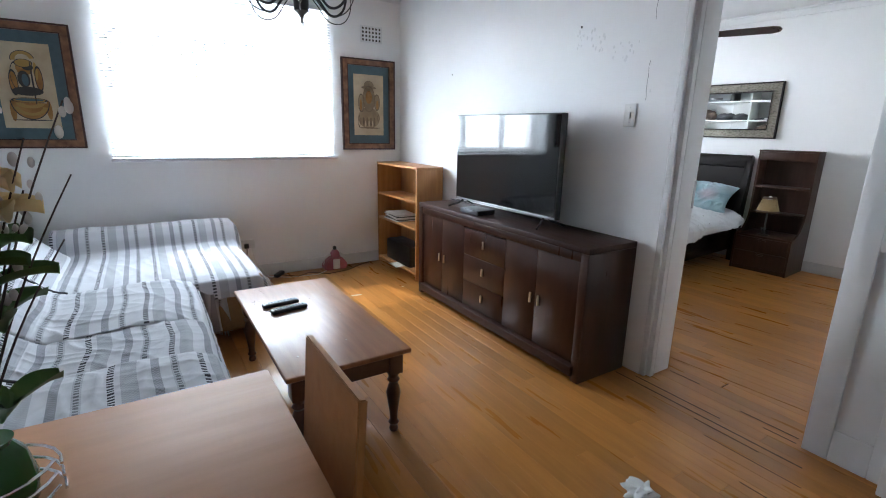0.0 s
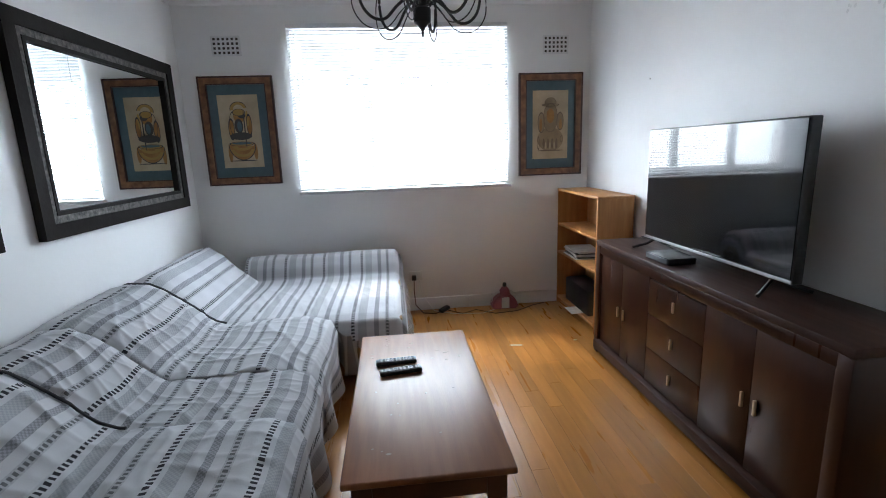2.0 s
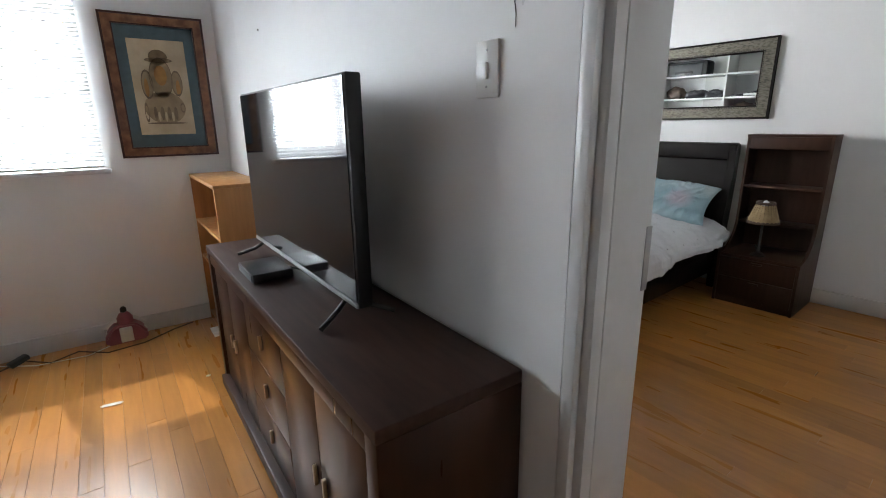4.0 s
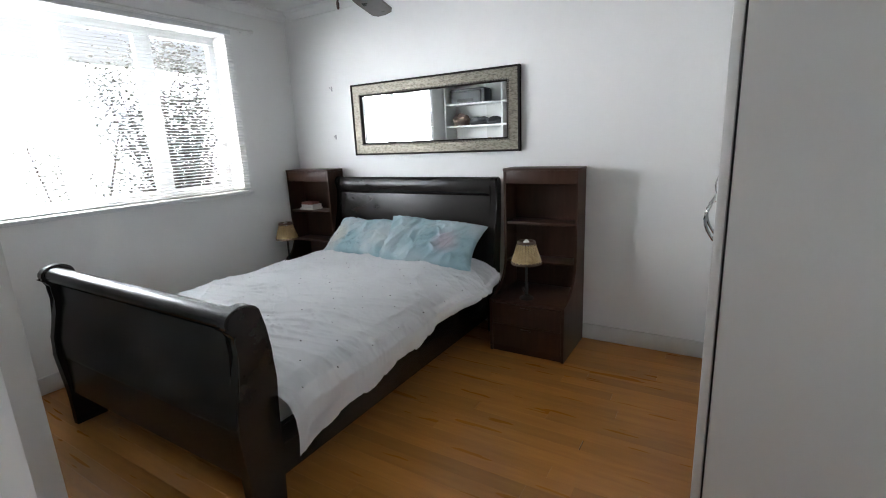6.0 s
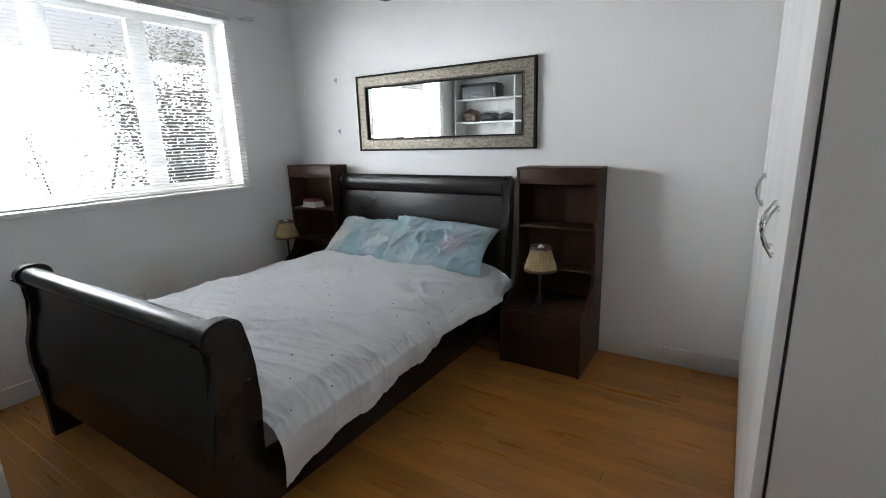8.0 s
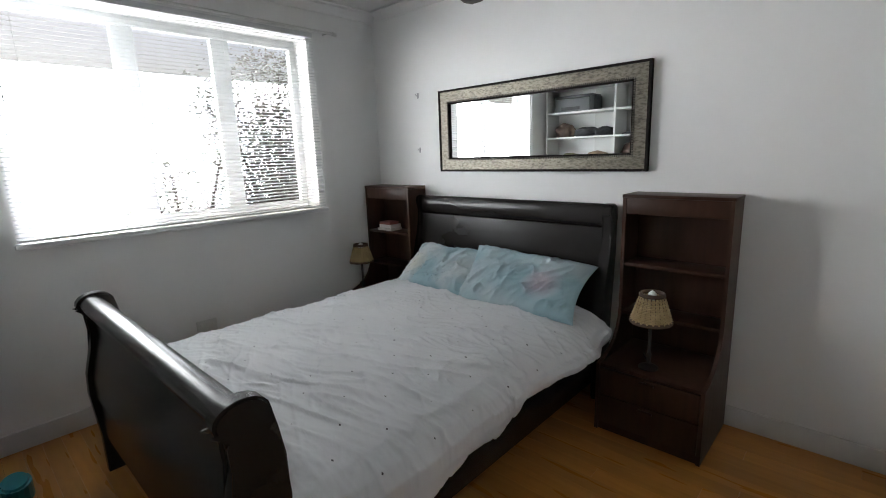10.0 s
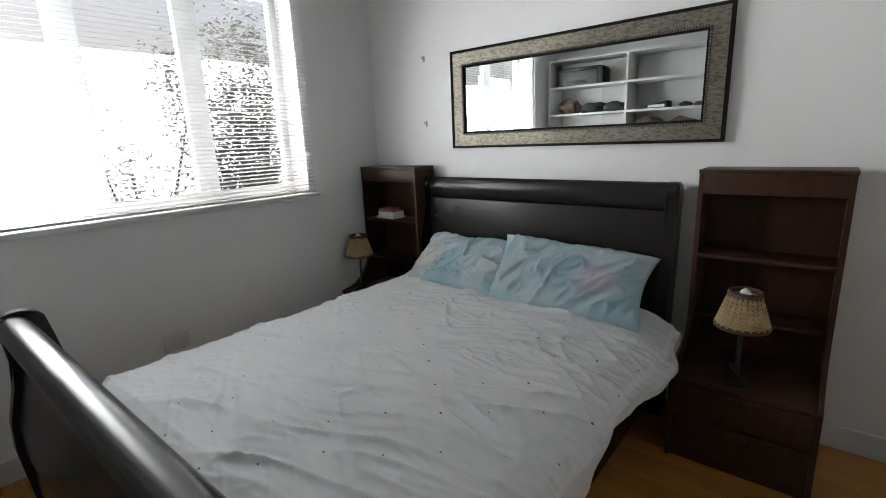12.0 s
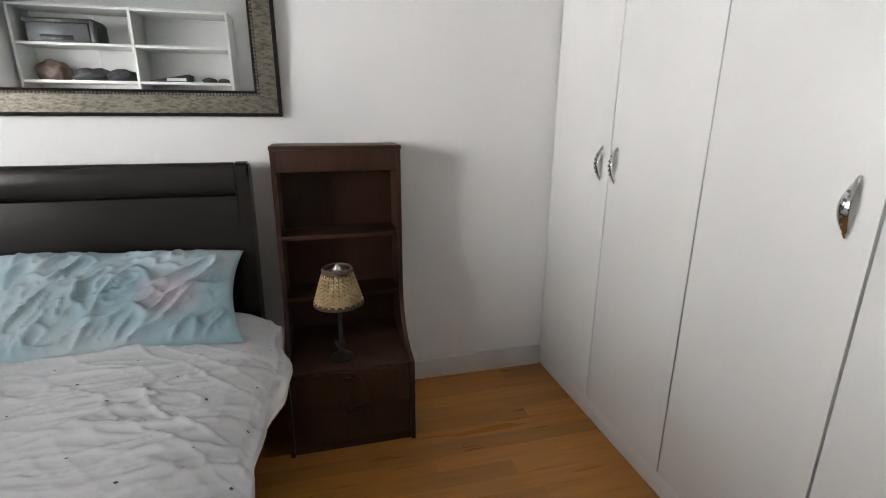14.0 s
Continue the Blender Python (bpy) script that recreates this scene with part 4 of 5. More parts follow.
lm = thing("wall_mirror", (LX0, 3.4, 1.07), HOME, "large wall mirror in a dark carved wooden frame", "mirror")
for nm, w0, w1, x1, ma in (("outer_frame", 0.0, 0.07, 0.040, DARKFRAME), ("carved_band", 0.07, 0.105, 0.030, CARVED), ("inner_frame", 0.105, 0.125, 0.034, DARKFRAME)):
    bm = bmesh.new()
    rect_frame_x(bm, 2.68 + w0, 4.145 - w0, 1.06 + w0, 2.07 - w0, w1 - w0, LX0 + 0.002, LX0 + x1)
    part(bm, nm, ma, lm, None)
box("glass", MIRROR, LX0 + 0.004, LX0 + 0.014, 2.80, 4.025, 1.18, 1.95, 0, lm)
lm.matrix_basis = Matrix.Translation((0.022, 0, 0)) @ lm.matrix_basis @ pose(0, 0, 0, 0, 0, -1.5)
l2 = thing("dark_picture_frame", (LX0, 2.2, 1.07), HOME, "dark wooden picture frame on the side wall", "picture frame")
bm = bmesh.new()
rect_frame_x(bm, 1.75, 2.46, 1.06, 1.9, 0.06, LX0 + 0.002, LX0 + 0.03)
part(bm, "frame", DARKFRAME, l2, None)
box("print", PARCH, LX0 + 0.003, LX0 + 0.012, 1.80, 2.41, 1.11, 1.85, 0, l2)

# ---- chandelier ----
CX, CY = 0.93, 2.45
ch = thing("chandelier", (CX, CY, CEIL_Z), HOME, "black wrought iron chandelier with curled arms", "chandelier")
bm = bmesh.new()
bm_lathe(bm, [(0.004, 1.86), (0.006, 1.885), (0.02, 1.905), (0.034, 1.915), (0.036, 1.965), (0.024, 1.975), (0.018, 2.10), (0.03, 2.12), (0.012, 2.16), (0.012, 2.20)], CX, CY, 16)
bm_tube(bm, [(CX, CY, 2.19), (CX, CY, CEIL_Z - 0.03)], 0.006, 8)
bm_lathe(bm, [(0.055, CEIL_Z - 0.035), (0.06, CEIL_Z - 0.01), (0.06, CEIL_Z)], CX, CY, 20)
part(bm, "stem", BLACKIRON, ch)
for k in range(6):
    a = radians(60 * k + 12)
    c, s = math.cos(a), math.sin(a)
    bm = bmesh.new()
    bm_tube(bm, eased([(CX + c * r, CY + s * r, z) for r, z in ((0.03, 1.98), (0.06, 2.00), (0.10, 1.975), (0.15, 1.925), (0.20, 1.925), (0.24, 1.965), (0.255, 2.03), (0.25, 2.08))]), 0.006, 8)
    bm_lathe(bm, [(0.012, 2.075), (0.032, 2.085), (0.034, 2.092), (0.013, 2.094), (0.013, 2.17)], CX + c * 0.25, CY + s * 0.25, 12)
    part(bm, "arm", BLACKIRON, ch)
    bm = bmesh.new()
    bm_tube(bm, eased([(CX + c * r, CY + s * r, z) for r, z in ((0.03, 1.97), (0.05, 1.985), (0.09, 1.95), (0.14, 1.895), (0.20, 1.885), (0.25, 1.91), (0.28, 1.97), (0.27, 2.06), (0.22, 2.10), (0.19, 2.06))]), 0.0025, 6)
    part(bm, "scroll", BLACKIRON, ch)
    bm = bmesh.new()
    bm_lathe(bm, [(0.011, 2.17), (0.018, 2.19), (0.014, 2.215), (0.003, 2.25)], CX + c * 0.25, CY + s * 0.25, 10)
    part(bm, "bulb", WHITEPL, ch)


# ---- switch, socket, wall marks ----
sw = thing("light_switch", (LX1, 1.72, 1.42), HOME, "white rocker light switch plate", "light switch")
box("plate", WHITEPL, LX1 - 0.009, LX1, 1.688, 1.764, 1.411, 1.535, 0.003, sw)
box("rocker", WHITEPL, LX1 - 0.016, LX1 - 0.008, 1.719, 1.732, 1.452, 1.488, 0.002, sw)
boxes("screw", ALU, [(LX1 - 0.0105, LX1 - 0.0085, 1.723, 1.728, 1.433, 1.438), (LX1 - 0.0105, LX1 - 0.0085, 1.723, 1.728, 1.512, 1.517)], 0.0005, sw)
bm = bmesh.new()
for i in range(45):
    y = 2.05 - abs(random.gauss(0, 0.30)) + 0.12
    z = 1.95 - 0.5 * abs(2.1 - y) + random.gauss(0, 0.07) * (0.4 + abs(2.1 - y))
    r = random.uniform(0.003, 0.012)
    if y < 1.62:
        continue
    bm_prism(bm, [(y + r * random.uniform(0.4, 1) * math.cos(b), z + 1.6 * r * random.uniform(0.4, 1) * math.sin(b)) for b in (0, 1.1, 2.2, 3.3, 4.4, 5.4)], "x", LX1 - 0.0009, LX1)
tagged(finish(bm, "flaked_paint_patch", FLAKE), "flaking white paint near the light switch", "flaked paint", kind="structure")
bm = bmesh.new()
for y0, za, zb in ((1.645, 1.55, 1.75), (1.64, 1.95, 2.35)):
    pts = [(LX1 - 0.0005, y0 + random.uniform(-.004, .004), za + (zb - za) * i / 8) for i in range(9)]
    bm_tube(bm, pts, 0.0012, 4)
bm_tube(bm, [(LX1, 2.14, 1.985), (LX1 - 0.004, 2.135, 1.99)], 0.005, 8)
bm_tube(bm, [(LX1, 3.55, 1.83), (LX1 - 0.004, 3.55, 1.83)], 0.0045, 8)
tagged(finish(bm, "wall_crack", CRACK), "fine dark cracks and nail holes in the plaster", "crack", kind="structure")

so = thing("wall_socket", (0.93, LY1, 0.28), HOME, "white wall socket with a black plug in it", "socket")
box("plate", WHITEPL, 0.87, 0.99, LY1 - 0.01, LY1, 0.28, 0.36, 0.003, so)
box("plug", BLACKPL, 0.895, 0.935, LY1 - 0.045, LY1 - 0.01, 0.285, 0.33, 0.008, so)
bm = bmesh.new()
bm_tube(bm, [(0.915, LY1 - 0.04, 0.29), (0.91, LY1 - 0.05, 0.2), (0.92, LY1 - 0.05, 0.06), (0.98, LY1 - 0.12, 0.008), (1.08, LY1 - 0.16, 0.007), (1.14, LY1 - 0.12, 0.012)], 0.0045, 6)
bm_tube(bm, [(1.2, LY1 - 0.10, 0.012), (1.32, LY1 - 0.20, 0.006), (1.45, LY1 - 0.12, 0.006), (1.6, LY1 - 0.25, 0.006), (1.8, LY1 - 0.22, 0.006), (1.98, LY1 - 0.10, 0.006), (2.1, LY1 - 0.05, 0.006)], 0.004, 6)
tagged(finish(bm, "cable", CABLE, smooth=60), "loose dark brown cable along the skirting", "cable")
bm = bmesh.new()
bm_tube(bm, [(0.96, LY1 - 0.012, 0.30), (0.975, LY1 - 0.02, 0.18), (1.0, LY1 - 0.026, 0.12), (1.08, LY1 - 0.08, 0.008), (1.25, LY1 - 0.19, 0.005), (1.5, LY1 - 0.22, 0.005), (1.62, LY1 - 0.14, 0.005)], 0.0028, 6)
tagged(finish(bm, "thin_cable", WHITEPL, smooth=60), "thin pale cable along the skirting", "cable")
ad = thing("power_adapter", (1.17, LY1 - 0.1, 0), HOME, "black power adapter lying by the skirting", "adapter")
bm = bmesh.new()
bm_box(bm, -0.05, 0.05, -0.025, 0.025, 0.0, 0.03, 0.006)
bmesh.ops.transform(bm, matrix=pose(1.17, LY1 - 0.11, 0.001, 0, -12, 35), verts=bm.verts)
bmesh.ops.translate(bm, verts=bm.verts, vec=(0, 0, 0.012))
part(bm, "body", BLACKPL, ad)

# ---- pink portable device on the floor ----
ra = thing("pink_toy_radio", (1.71, 4.36, 0), HOME, "small pink and white plastic appliance with a knob on top", "appliance")
bm = bmesh.new()
bm_prism(bm, [(1.60, 0.004), (1.82, 0.004), (1.83, 0.05), (1.79, 0.11), (1.75, 0.135), (1.67, 0.135), (1.63, 0.11), (1.59, 0.05)], "y", 4.31, 4.42)
bmesh.ops.bevel(bm, geom=list(bm.edges), offset=0.012, segments=3, affect="EDGES")
part(bm, "body", PINKPL, ra)
box("front_panel", WHITEPL, 1.675, 1.745, 4.300, 4.312, 0.015, 0.115, 0.006, ra)
bm = bmesh.new()
bm_tube(bm, [(1.605, 4.365, 0.06), (1.60, 4.365, 0.11), (1.65, 4.365, 0.15), (1.77, 4.365, 0.15), (1.82, 4.365, 0.11), (1.815, 4.365, 0.06)], 0.013, 8)
part(bm, "handle", WHITEPL, ra)
bm = bmesh.new()
bm_lathe(bm, [(0.05, 0.13), (0.045, 0.165), (0.03, 0.19), (0.018, 0.2)], 1.715, 4.365, 16)
part(bm, "dome", PINKPL, ra)
bm = bmesh.new()
bm_lathe(bm, [(0.010, 0.195), (0.018, 0.205), (0.018, 0.225), (0.01, 0.235)], 1.715, 4.365, 12)
part(bm, "knob", BLACKPL, ra)

# paper scraps on the floor
for px, py, ln, wd, rz in ((1.605, 3.54, 0.10, 0.024, -8), (2.055, 3.555, 0.03, 0.02, 20)):
    bm = bmesh.new()
    bm_box(bm, -ln / 2, ln / 2, -wd / 2, wd / 2, 0, 0.0012, 0)
    bmesh.ops.bevel(bm, geom=[e for e in bm.edges if abs(e.verts[0].co.z - e.verts[1].co.z) > 1e-4], offset=wd * 0.35, segments=4, affect="EDGES")
    scrap = tagged(finish(bm, "paper_scrap", PAPER), "small white paper scrap on the floor", "paper", "scraps on the floor")
    scrap.matrix_basis = pose(px, py, -0.001, 0, 0, rz)

# crumpled tissue on the floor
ti = bmesh.new()
bmesh.ops.create_icosphere(ti, subdivisions=4, radius=0.05)
for v in ti.verts:
    k = 1 + 0.9 * noise.noise(v.co * 28) + 0.5 * noise.noise(v.co * 60)
    v.co = Vector((v.co.x * 1.15 * k, v.co.y * 0.9 * k, max(-0.015, v.co.z * 0.45 * k)))
bmesh.ops.translate(ti, verts=ti.verts, vec=(1.70, 0.86, 0.019))
tagged(finish(ti, "crumpled_tissue", PAPER, base=(1.70, 0.86, 0)), "crumpled grey-white cloth scrap on the floor", "tissue")

# ---- dining table, chair and vase ----
dt = thing("dining_table", (-0.2, 0.75, 0), HOME, "orange-brown wooden dining table with plain top", "dining table")
bm = bmesh.new()
bm_box(bm, -0.80, 0.415, 0.33, 1.18, 0.722, 0.75, 0.005)
part(bm, "top", BEECH, dt)
boxes("apron", BEECH, [(-0.74, 0.32, 1.12, 1.14, 0.63, 0.721), (-0.74, 0.32, 0.38, 0.40, 0.63, 0.721), (0.30, 0.32, 0.401, 1.119, 0.63, 0.721)], 0.002, dt)
for x, y in ((0.28, 1.10), (0.28, 0.40), (-0.76, 1.10), (-0.76, 0.40)):
    box("leg", BEECH, x, x + 0.055, y, y + 0.055, 0, 0.72, 0.004, dt)
dc = thing("dining_chair", (0.28, 0.86, 0), HOME, "orange-brown wooden dining chair with a solid board back", "chair")
bm = bmesh.new()
bm_prism(bm, [(0.435, 0.40), (0.455, 0.40), (0.490, 0.90), (0.472, 0.903)], "y", 0.685, 1.006)
bmesh.ops.bevel(bm, geom=list(bm.edges), offset=0.003, segments=2, affect="EDGES")
part(bm, "backrest", BEECH, dc)
box("seat", BEECH, 0.06, 0.434, 0.70, 1.02, 0.43, 0.455, 0.006, dc)
for x, y in ((0.07, 0.71), (0.07, 0.97), (0.37, 0.71), (0.37, 0.97)):
    box("leg", BEECH, x, x + 0.035, y, y + 0.035, 0, 0.43, 0.003, dc)

VX, VY = -0.065, 0.91
va = thing("flower_arrangement", (VX, VY, 0.75), HOME, "artificial flower arrangement with yellow bloom, leaves and twigs", "flowers")
bm = bmesh.new()
bm_lathe(bm, [(0.045, 0.751), (0.05, 0.76), (0.055, 0.80), (0.045, 0.85), (0.03, 0.87), (0.034, 0.88)], VX, VY, 20)
part(bm, "vase", GLASS, va)
bm = bmesh.new()
for k in range(3):
    pts = [(VX + 0.085 * math.cos(a / 10), VY + 0.085 * math.sin(a / 10), 0.757 + 0.025 * k + 0.0004 * a) for a in range(0, 63, 3)]
    bm_tube(bm, pts, 0.0028, 6)
part(bm, "wire_coil", CHROME, va)
bm = bmesh.new()
for tip in ((0.17, 0.0, 0.655), (0.12, -0.02, 0.60), (0.165, 0.0, 0.545), (0.08, 0.04, 0.64), (0.14, 0.02, 0.44), (0.03, 0.02, 0.68), (0.10, 0.03, 0.52)):
    pts = [(VX + tip[0] * k ** 1.4, VY + tip[1] * k + 0.006 * math.sin(7 * k), 0.86 + (tip[2] - 0.11) * k) for k in [i / 9 for i in range(10)]]
    bm_tube(bm, pts, lambda k: 0.0026 - 0.0014 * k, 6)
part(bm, "twig", TWIG, va)
bm = bmesh.new()
for i in range(46):
    k = random.uniform(0.45, 1.0)
    tip = random.choice(((0.17, 0.0, 0.655), (0.12, -0.02, 0.60), (0.08, 0.04, 0.64), (0.03, 0.02, 0.68)))
    p = Vector((VX + tip[0] * k ** 1.4, VY + tip[1] * k, 0.86 + (tip[2] - 0.11) * k))
    r = bmesh.ops.create_icosphere(bm, subdivisions=2, radius=random.uniform(0.005, 0.009))
    bmesh.ops.transform(bm, matrix=Matrix.Translation(p + Vector((random.uniform(-.012, .012), random.uniform(-.012, .012), 0))) @ Matrix.Diagonal((0.8, 0.8, 1.4, 1)), verts=r["verts"])
part(bm, "blossom", PALE, va, 60)


def petals(bm, centre, n, length, width, lift, seed):
    for i in range(n):
        a = 2 * math.pi * i / n + seed
        d, s = Vector((math.cos(a), math.sin(a), 0)), Vector((-math.sin(a), math.cos(a), 0))
        bm_sheet(bm, lambda u, v: Vector(centre) + d * (length * u) + s * (width * (v - 0.5) * math.sin(math.pi * (0.12 + 0.83 * u)) ** 0.7) + Vector((0, 0, lift * math.sin(u * 2.2) - 0.3 * width * (1 - (2 * v - 1) ** 2))), 12, 8)


bm = bmesh.new()
for k in range(3):
    petals(bm, (VX + 0.025, VY, 1.235 + 0.012 * k), 8, 0.10 - 0.02 * k, 0.075, 0.03 + 0.03 * k, 0.4 * k)
part(bm, "bloom", PETAL, va, None)
bm = bmesh.new()
for k, (dx, dz) in enumerate(((0.03, 1.30), (0.055, 1.33), (0.01, 1.34), (0.07, 1.365), (0.04, 1.385))):
    petals(bm, (VX + dx, VY + 0.01 * (k % 3), dz), 5, 0.034, 0.02, 0.03, 0.7 * k)
part(bm, "small_bloom", PALE, va, None)
bm = bmesh.new()
for k, (dx, dy, z, sz) in enumerate(((0.04, 0.0, 1.14, 0.09), (0.03, 0.02, 1.08, 0.10), (0.02, -0.03, 1.17, 0.09), (0.03, 0.03, 0.93, 0.08), (0.06, -0.01, 1.20, 0.06))):
    petals(bm, (VX + dx, VY + dy, z), 3, sz, 0.055, 0.02, 0.9 * k)
part(bm, "leaf", LEAF, va, None)

# ---- bedroom: sleigh bed ----
bed = thing("sleigh_bed", (4.75, 3.38, 0), BED, "dark espresso wooden sleigh bed with scrolled ends", "bed")
Y0, Y1 = 2.60, 4.19


def footboard_outline():
    left = [(3.61, 0.0), (3.61, 0.20), (3.60, 0.32), (3.592, 0.42), (3.598, 0.52), (3.628, 0.64), (3.645, 0.72), (3.640, 0.79), (3.620, 0.82)]
    roll = [(3.682 + 0.076 * math.cos(radians(a)), 0.852 + 0.052 * math.sin(radians(a))) for a in range(220, 0, -20)]
    right = [(3.768, 0.79), (3.785, 0.70), (3.785, 0.58), (3.775, 0.45), (3.77, 0.30), (3.76, 0.0)]
    return left + roll + right


for y in (Y0, Y1 - 0.06):
    bm = bmesh.new()
    bm_prism(bm, footboard_outline(), "y", y, y + 0.06)
    bmesh.ops.bevel(bm, geom=[e for e in bm.edges if abs(e.verts[0].co.y - e.verts[1].co.y) < 1e-5], offset=0.008, segments=3, affect="EDGES")
    part(bm, "foot_post", BLACKWOOD, bed, 40)
bm = bmesh.new()
bm_prism(bm, [(3.612, 0.42), (3.616, 0.52), (3.645, 0.64), (3.662, 0.72), (3.660, 0.80), (3.68, 0.82), (3.695, 0.78), (3.692, 0.70), (3.68, 0.60), (3.65, 0.50), (3.645, 0.42)], "y", Y0 + 0.06, Y1 - 0.06)
bm_box(bm, 3.622, 3.65, Y0 + 0.06, Y1 - 0.06, 0.20, 0.419)
bm_box(bm, 3.612, 3.64, Y0 + 0.06, Y1 - 0.06, 0.405, 0.425, 0.006)
part(bm, "foot_panel", BLACKWOOD, bed, 40)
bm = bmesh.new()
bm_prism(bm, [(3.667 + 0.049 * math.cos(radians(a)), 0.852 + 0.040 * math.sin(radians(a))) for a in range(0, 360, 15)], "y", Y0 + 0.055, Y1 - 0.055)
part(bm, "foot_roll", BLACKWOOD, bed, 50)


def headboard_outline():
    front = [(5.74, 0.0), (5.74, 0.30), (5.735, 0.45), (5.745, 0.60), (5.775, 0.75), (5.81, 0.88), (5.83, 0.98), (5.835, 1.05), (5.825, 1.10)]
    roll = [(5.865 + 0.05 * math.cos(radians(a)), 1.125 + 0.046 * math.sin(radians(a))) for a in range(200, -50, -20)]
    back = [(5.90, 1.06), (5.90, 0.9), (5.88, 0.7), (5.86, 0.5), (5.86, 0.0)]
    return front + roll + back


for y in (Y0 - 0.01, Y1 - 0.05):
    bm = bmesh.new()
    bm_prism(bm, headboard_outline(), "y", y, y + 0.06)
    bmesh.ops.bevel(bm, geom=[e for e in bm.edges if abs(e.verts[0].co.y - e.verts[1].co.y) < 1e-5], offset=0.008, segments=3, affect="EDGES")
    part(bm, "head_post", BLACKWOOD, bed, 40)
bm = bmesh.new()
bm_prism(bm, [(5.80, 0.30), (5.80, 0.60), (5.82, 0.80), (5.845, 1.03), (5.868, 1.03), (5.855, 0.80), (5.835, 0.6), (5.835, 0.3)], "y", Y0 + 0.05, Y1 - 0.05)
part(bm, "head_panel", BLACKWOOD, bed, 40)
bm = bmesh.new()
bm_prism(bm, [(5.866 + 0.030 * math.cos(radians(a)), 1.098 + 0.070 * math.sin(radians(a))) for a in range(0, 360, 15)], "y", Y0 + 0.05, Y1 - 0.05)
part(bm, "head_roll", BLACKWOOD, bed, 50)
for y in (Y0 + 0.01, Y1 - 0.04):
    box("side_rail", BLACKWOOD, 3.765, 5.74, y, y + 0.03, 0.14, 0.36, 0.006, bed)
mt = thing("mattress", (4.76, 3.39, 0.3), BED, "white mattress on the bed base", "mattress")
box("body", DUVET, 3.76, 5.73, Y0 + 0.05, Y1 - 0.05, 0.30, 0.52, 0.05, mt, segs=4)
boxes("slat_base", BLACKWOOD, [(3.74, 5.73, Y0 + 0.041, Y1 - 0.041, 0.26, 0.299)], 0.0, mt)

# duvet: hangs over both sides, wrinkled
PATHD = [(2.53, 0.265), (2.515, 0.36), (2.518, 0.44), (2.55, 0.505), (2.62, 0.547), (2.74, 0.575), (3.0, 0.596), (3.4, 0.60), (3.8, 0.595), (4.04, 0.58), (4.16, 0.545), (4.205, 0.44), (4.215, 0.34)]


def duvet(s, t):
    y, z = along(PATHD, s)
    x = 3.775 + 1.90 * t
    side = max(0.0, (0.20 - s) / 0.20)
    hang = max(0.0, (0.105 - s) / 0.105)
    # near side: hem higher toward the head, bulging, lowest at the foot corner
    hem = 0.16 * min(1, t * 1.3) - 0.02 * max(0, 1 - t * 5) + 0.025 * noise.noise(Vector((x * 3.1, 0.2, 0.7)))
    bulge = -0.085 * math.exp(-((t - 0.84) / 0.10) ** 2)
    w = noise.noise(Vector((x * 2.0, y * 2.2, 0.5)))
    w2 = noise.noise(Vector((x * 5.0 + y * 1.5, y * 3.6, 4.5)))
    # warped coordinates, so that creases bend, fork and die out
    px = x + 0.045 * noise.noise(Vector((x * 3.1, y * 3.4, 11.0))) + 0.05 * w
    py = y + 0.05 * noise.noise(Vector((x * 3.3, y * 2.9, 17.0)))
    dense = 0.5 + 0.5 * noise.noise(Vector((x * 2.6, y * 2.8, 8.0)))
    fade = 0.35 + 0.65 * min(1.0, max(0.0, 0.5 + 1.6 * noise.noise(Vector((x * 3.7, y * 3.9, 23.0)))))

    def creased(u, v, seed, sharp):
        return (1 - abs(noise.noise(Vector((u, v, seed))))) ** sharp
    smooth_edge = 1 - 0.75 * max(0.0, (s - 0.76) / 0.24)
    lump = 0.007 * w + 0.005 * w2 + smooth_edge * fade * (0.020 * creased(px * 9 + py * 3, py * 1.9, 7.7, 12) + 0.018 * dense * creased(px * 17 + py * 6, py * 2.8 - px, 1.7, 12)
                                            + 0.018 * (1 - dense) * creased(px * 11 - py * 6, py * 3 + px * 2, 5.7, 13)) + 0.006 * fade * creased(px * 30 + py * 8, py * 7, 3.3, 9)
    foot = max(0.0, 1 - t / 0.06)
    z2 = z + lump + hang * hem - 0.05 * foot * (1 - side)
    y2 = y + side * (bulge + 0.014 * math.sin(x * 13 + 3 * w) * side + 0.006 * math.sin(x * 31 + w)) - side * 0.3 * lump
    if t > 0.93:
        z2 += 0.02 * (t - 0.93) / 0.07
    return (x + 0.012 * w2, y2, z2)


dv = thing("duvet", (4.7, 3.35, 0.5), BED, "rumpled white duvet with small dark dots on the bed", "duvet")
bm = bmesh.new()
bm_sheet(bm, duvet, 260, 300)
part(bm, "cover", DUVET, dv, None, False)
bm = bmesh.new()
for i in range(112):
    s, t = 0.12 + 0.058 * (i % 14) + random.uniform(-0.006, 0.006), 0.04 + 0.117 * (i // 14) + (0.058 if i % 2 else 0) + random.uniform(-0.006, 0.006)
    p = Vector(duvet(s, t))
    e, g = Vector(duvet(s + 0.004, t)) - p, Vector(duvet(s, t + 0.004)) - p
    nrm = g.cross(e).normalized()
    if nrm.z < 0 and s > 0.25:
        nrm = -nrm
    e.normalize(), g.normalize()
    r = random.uniform(0.004, 0.0065)
    vs = [bm.verts.new(p + nrm * 0.0025 + r * (e * a + g * b)) for a, b in ((1, 0), (0, 0.7), (-1, 0), (0, -0.7))]
    bm.faces.new(vs)
tagged(part(bm, "dot", SPOT, dv, None), kind="stuff")


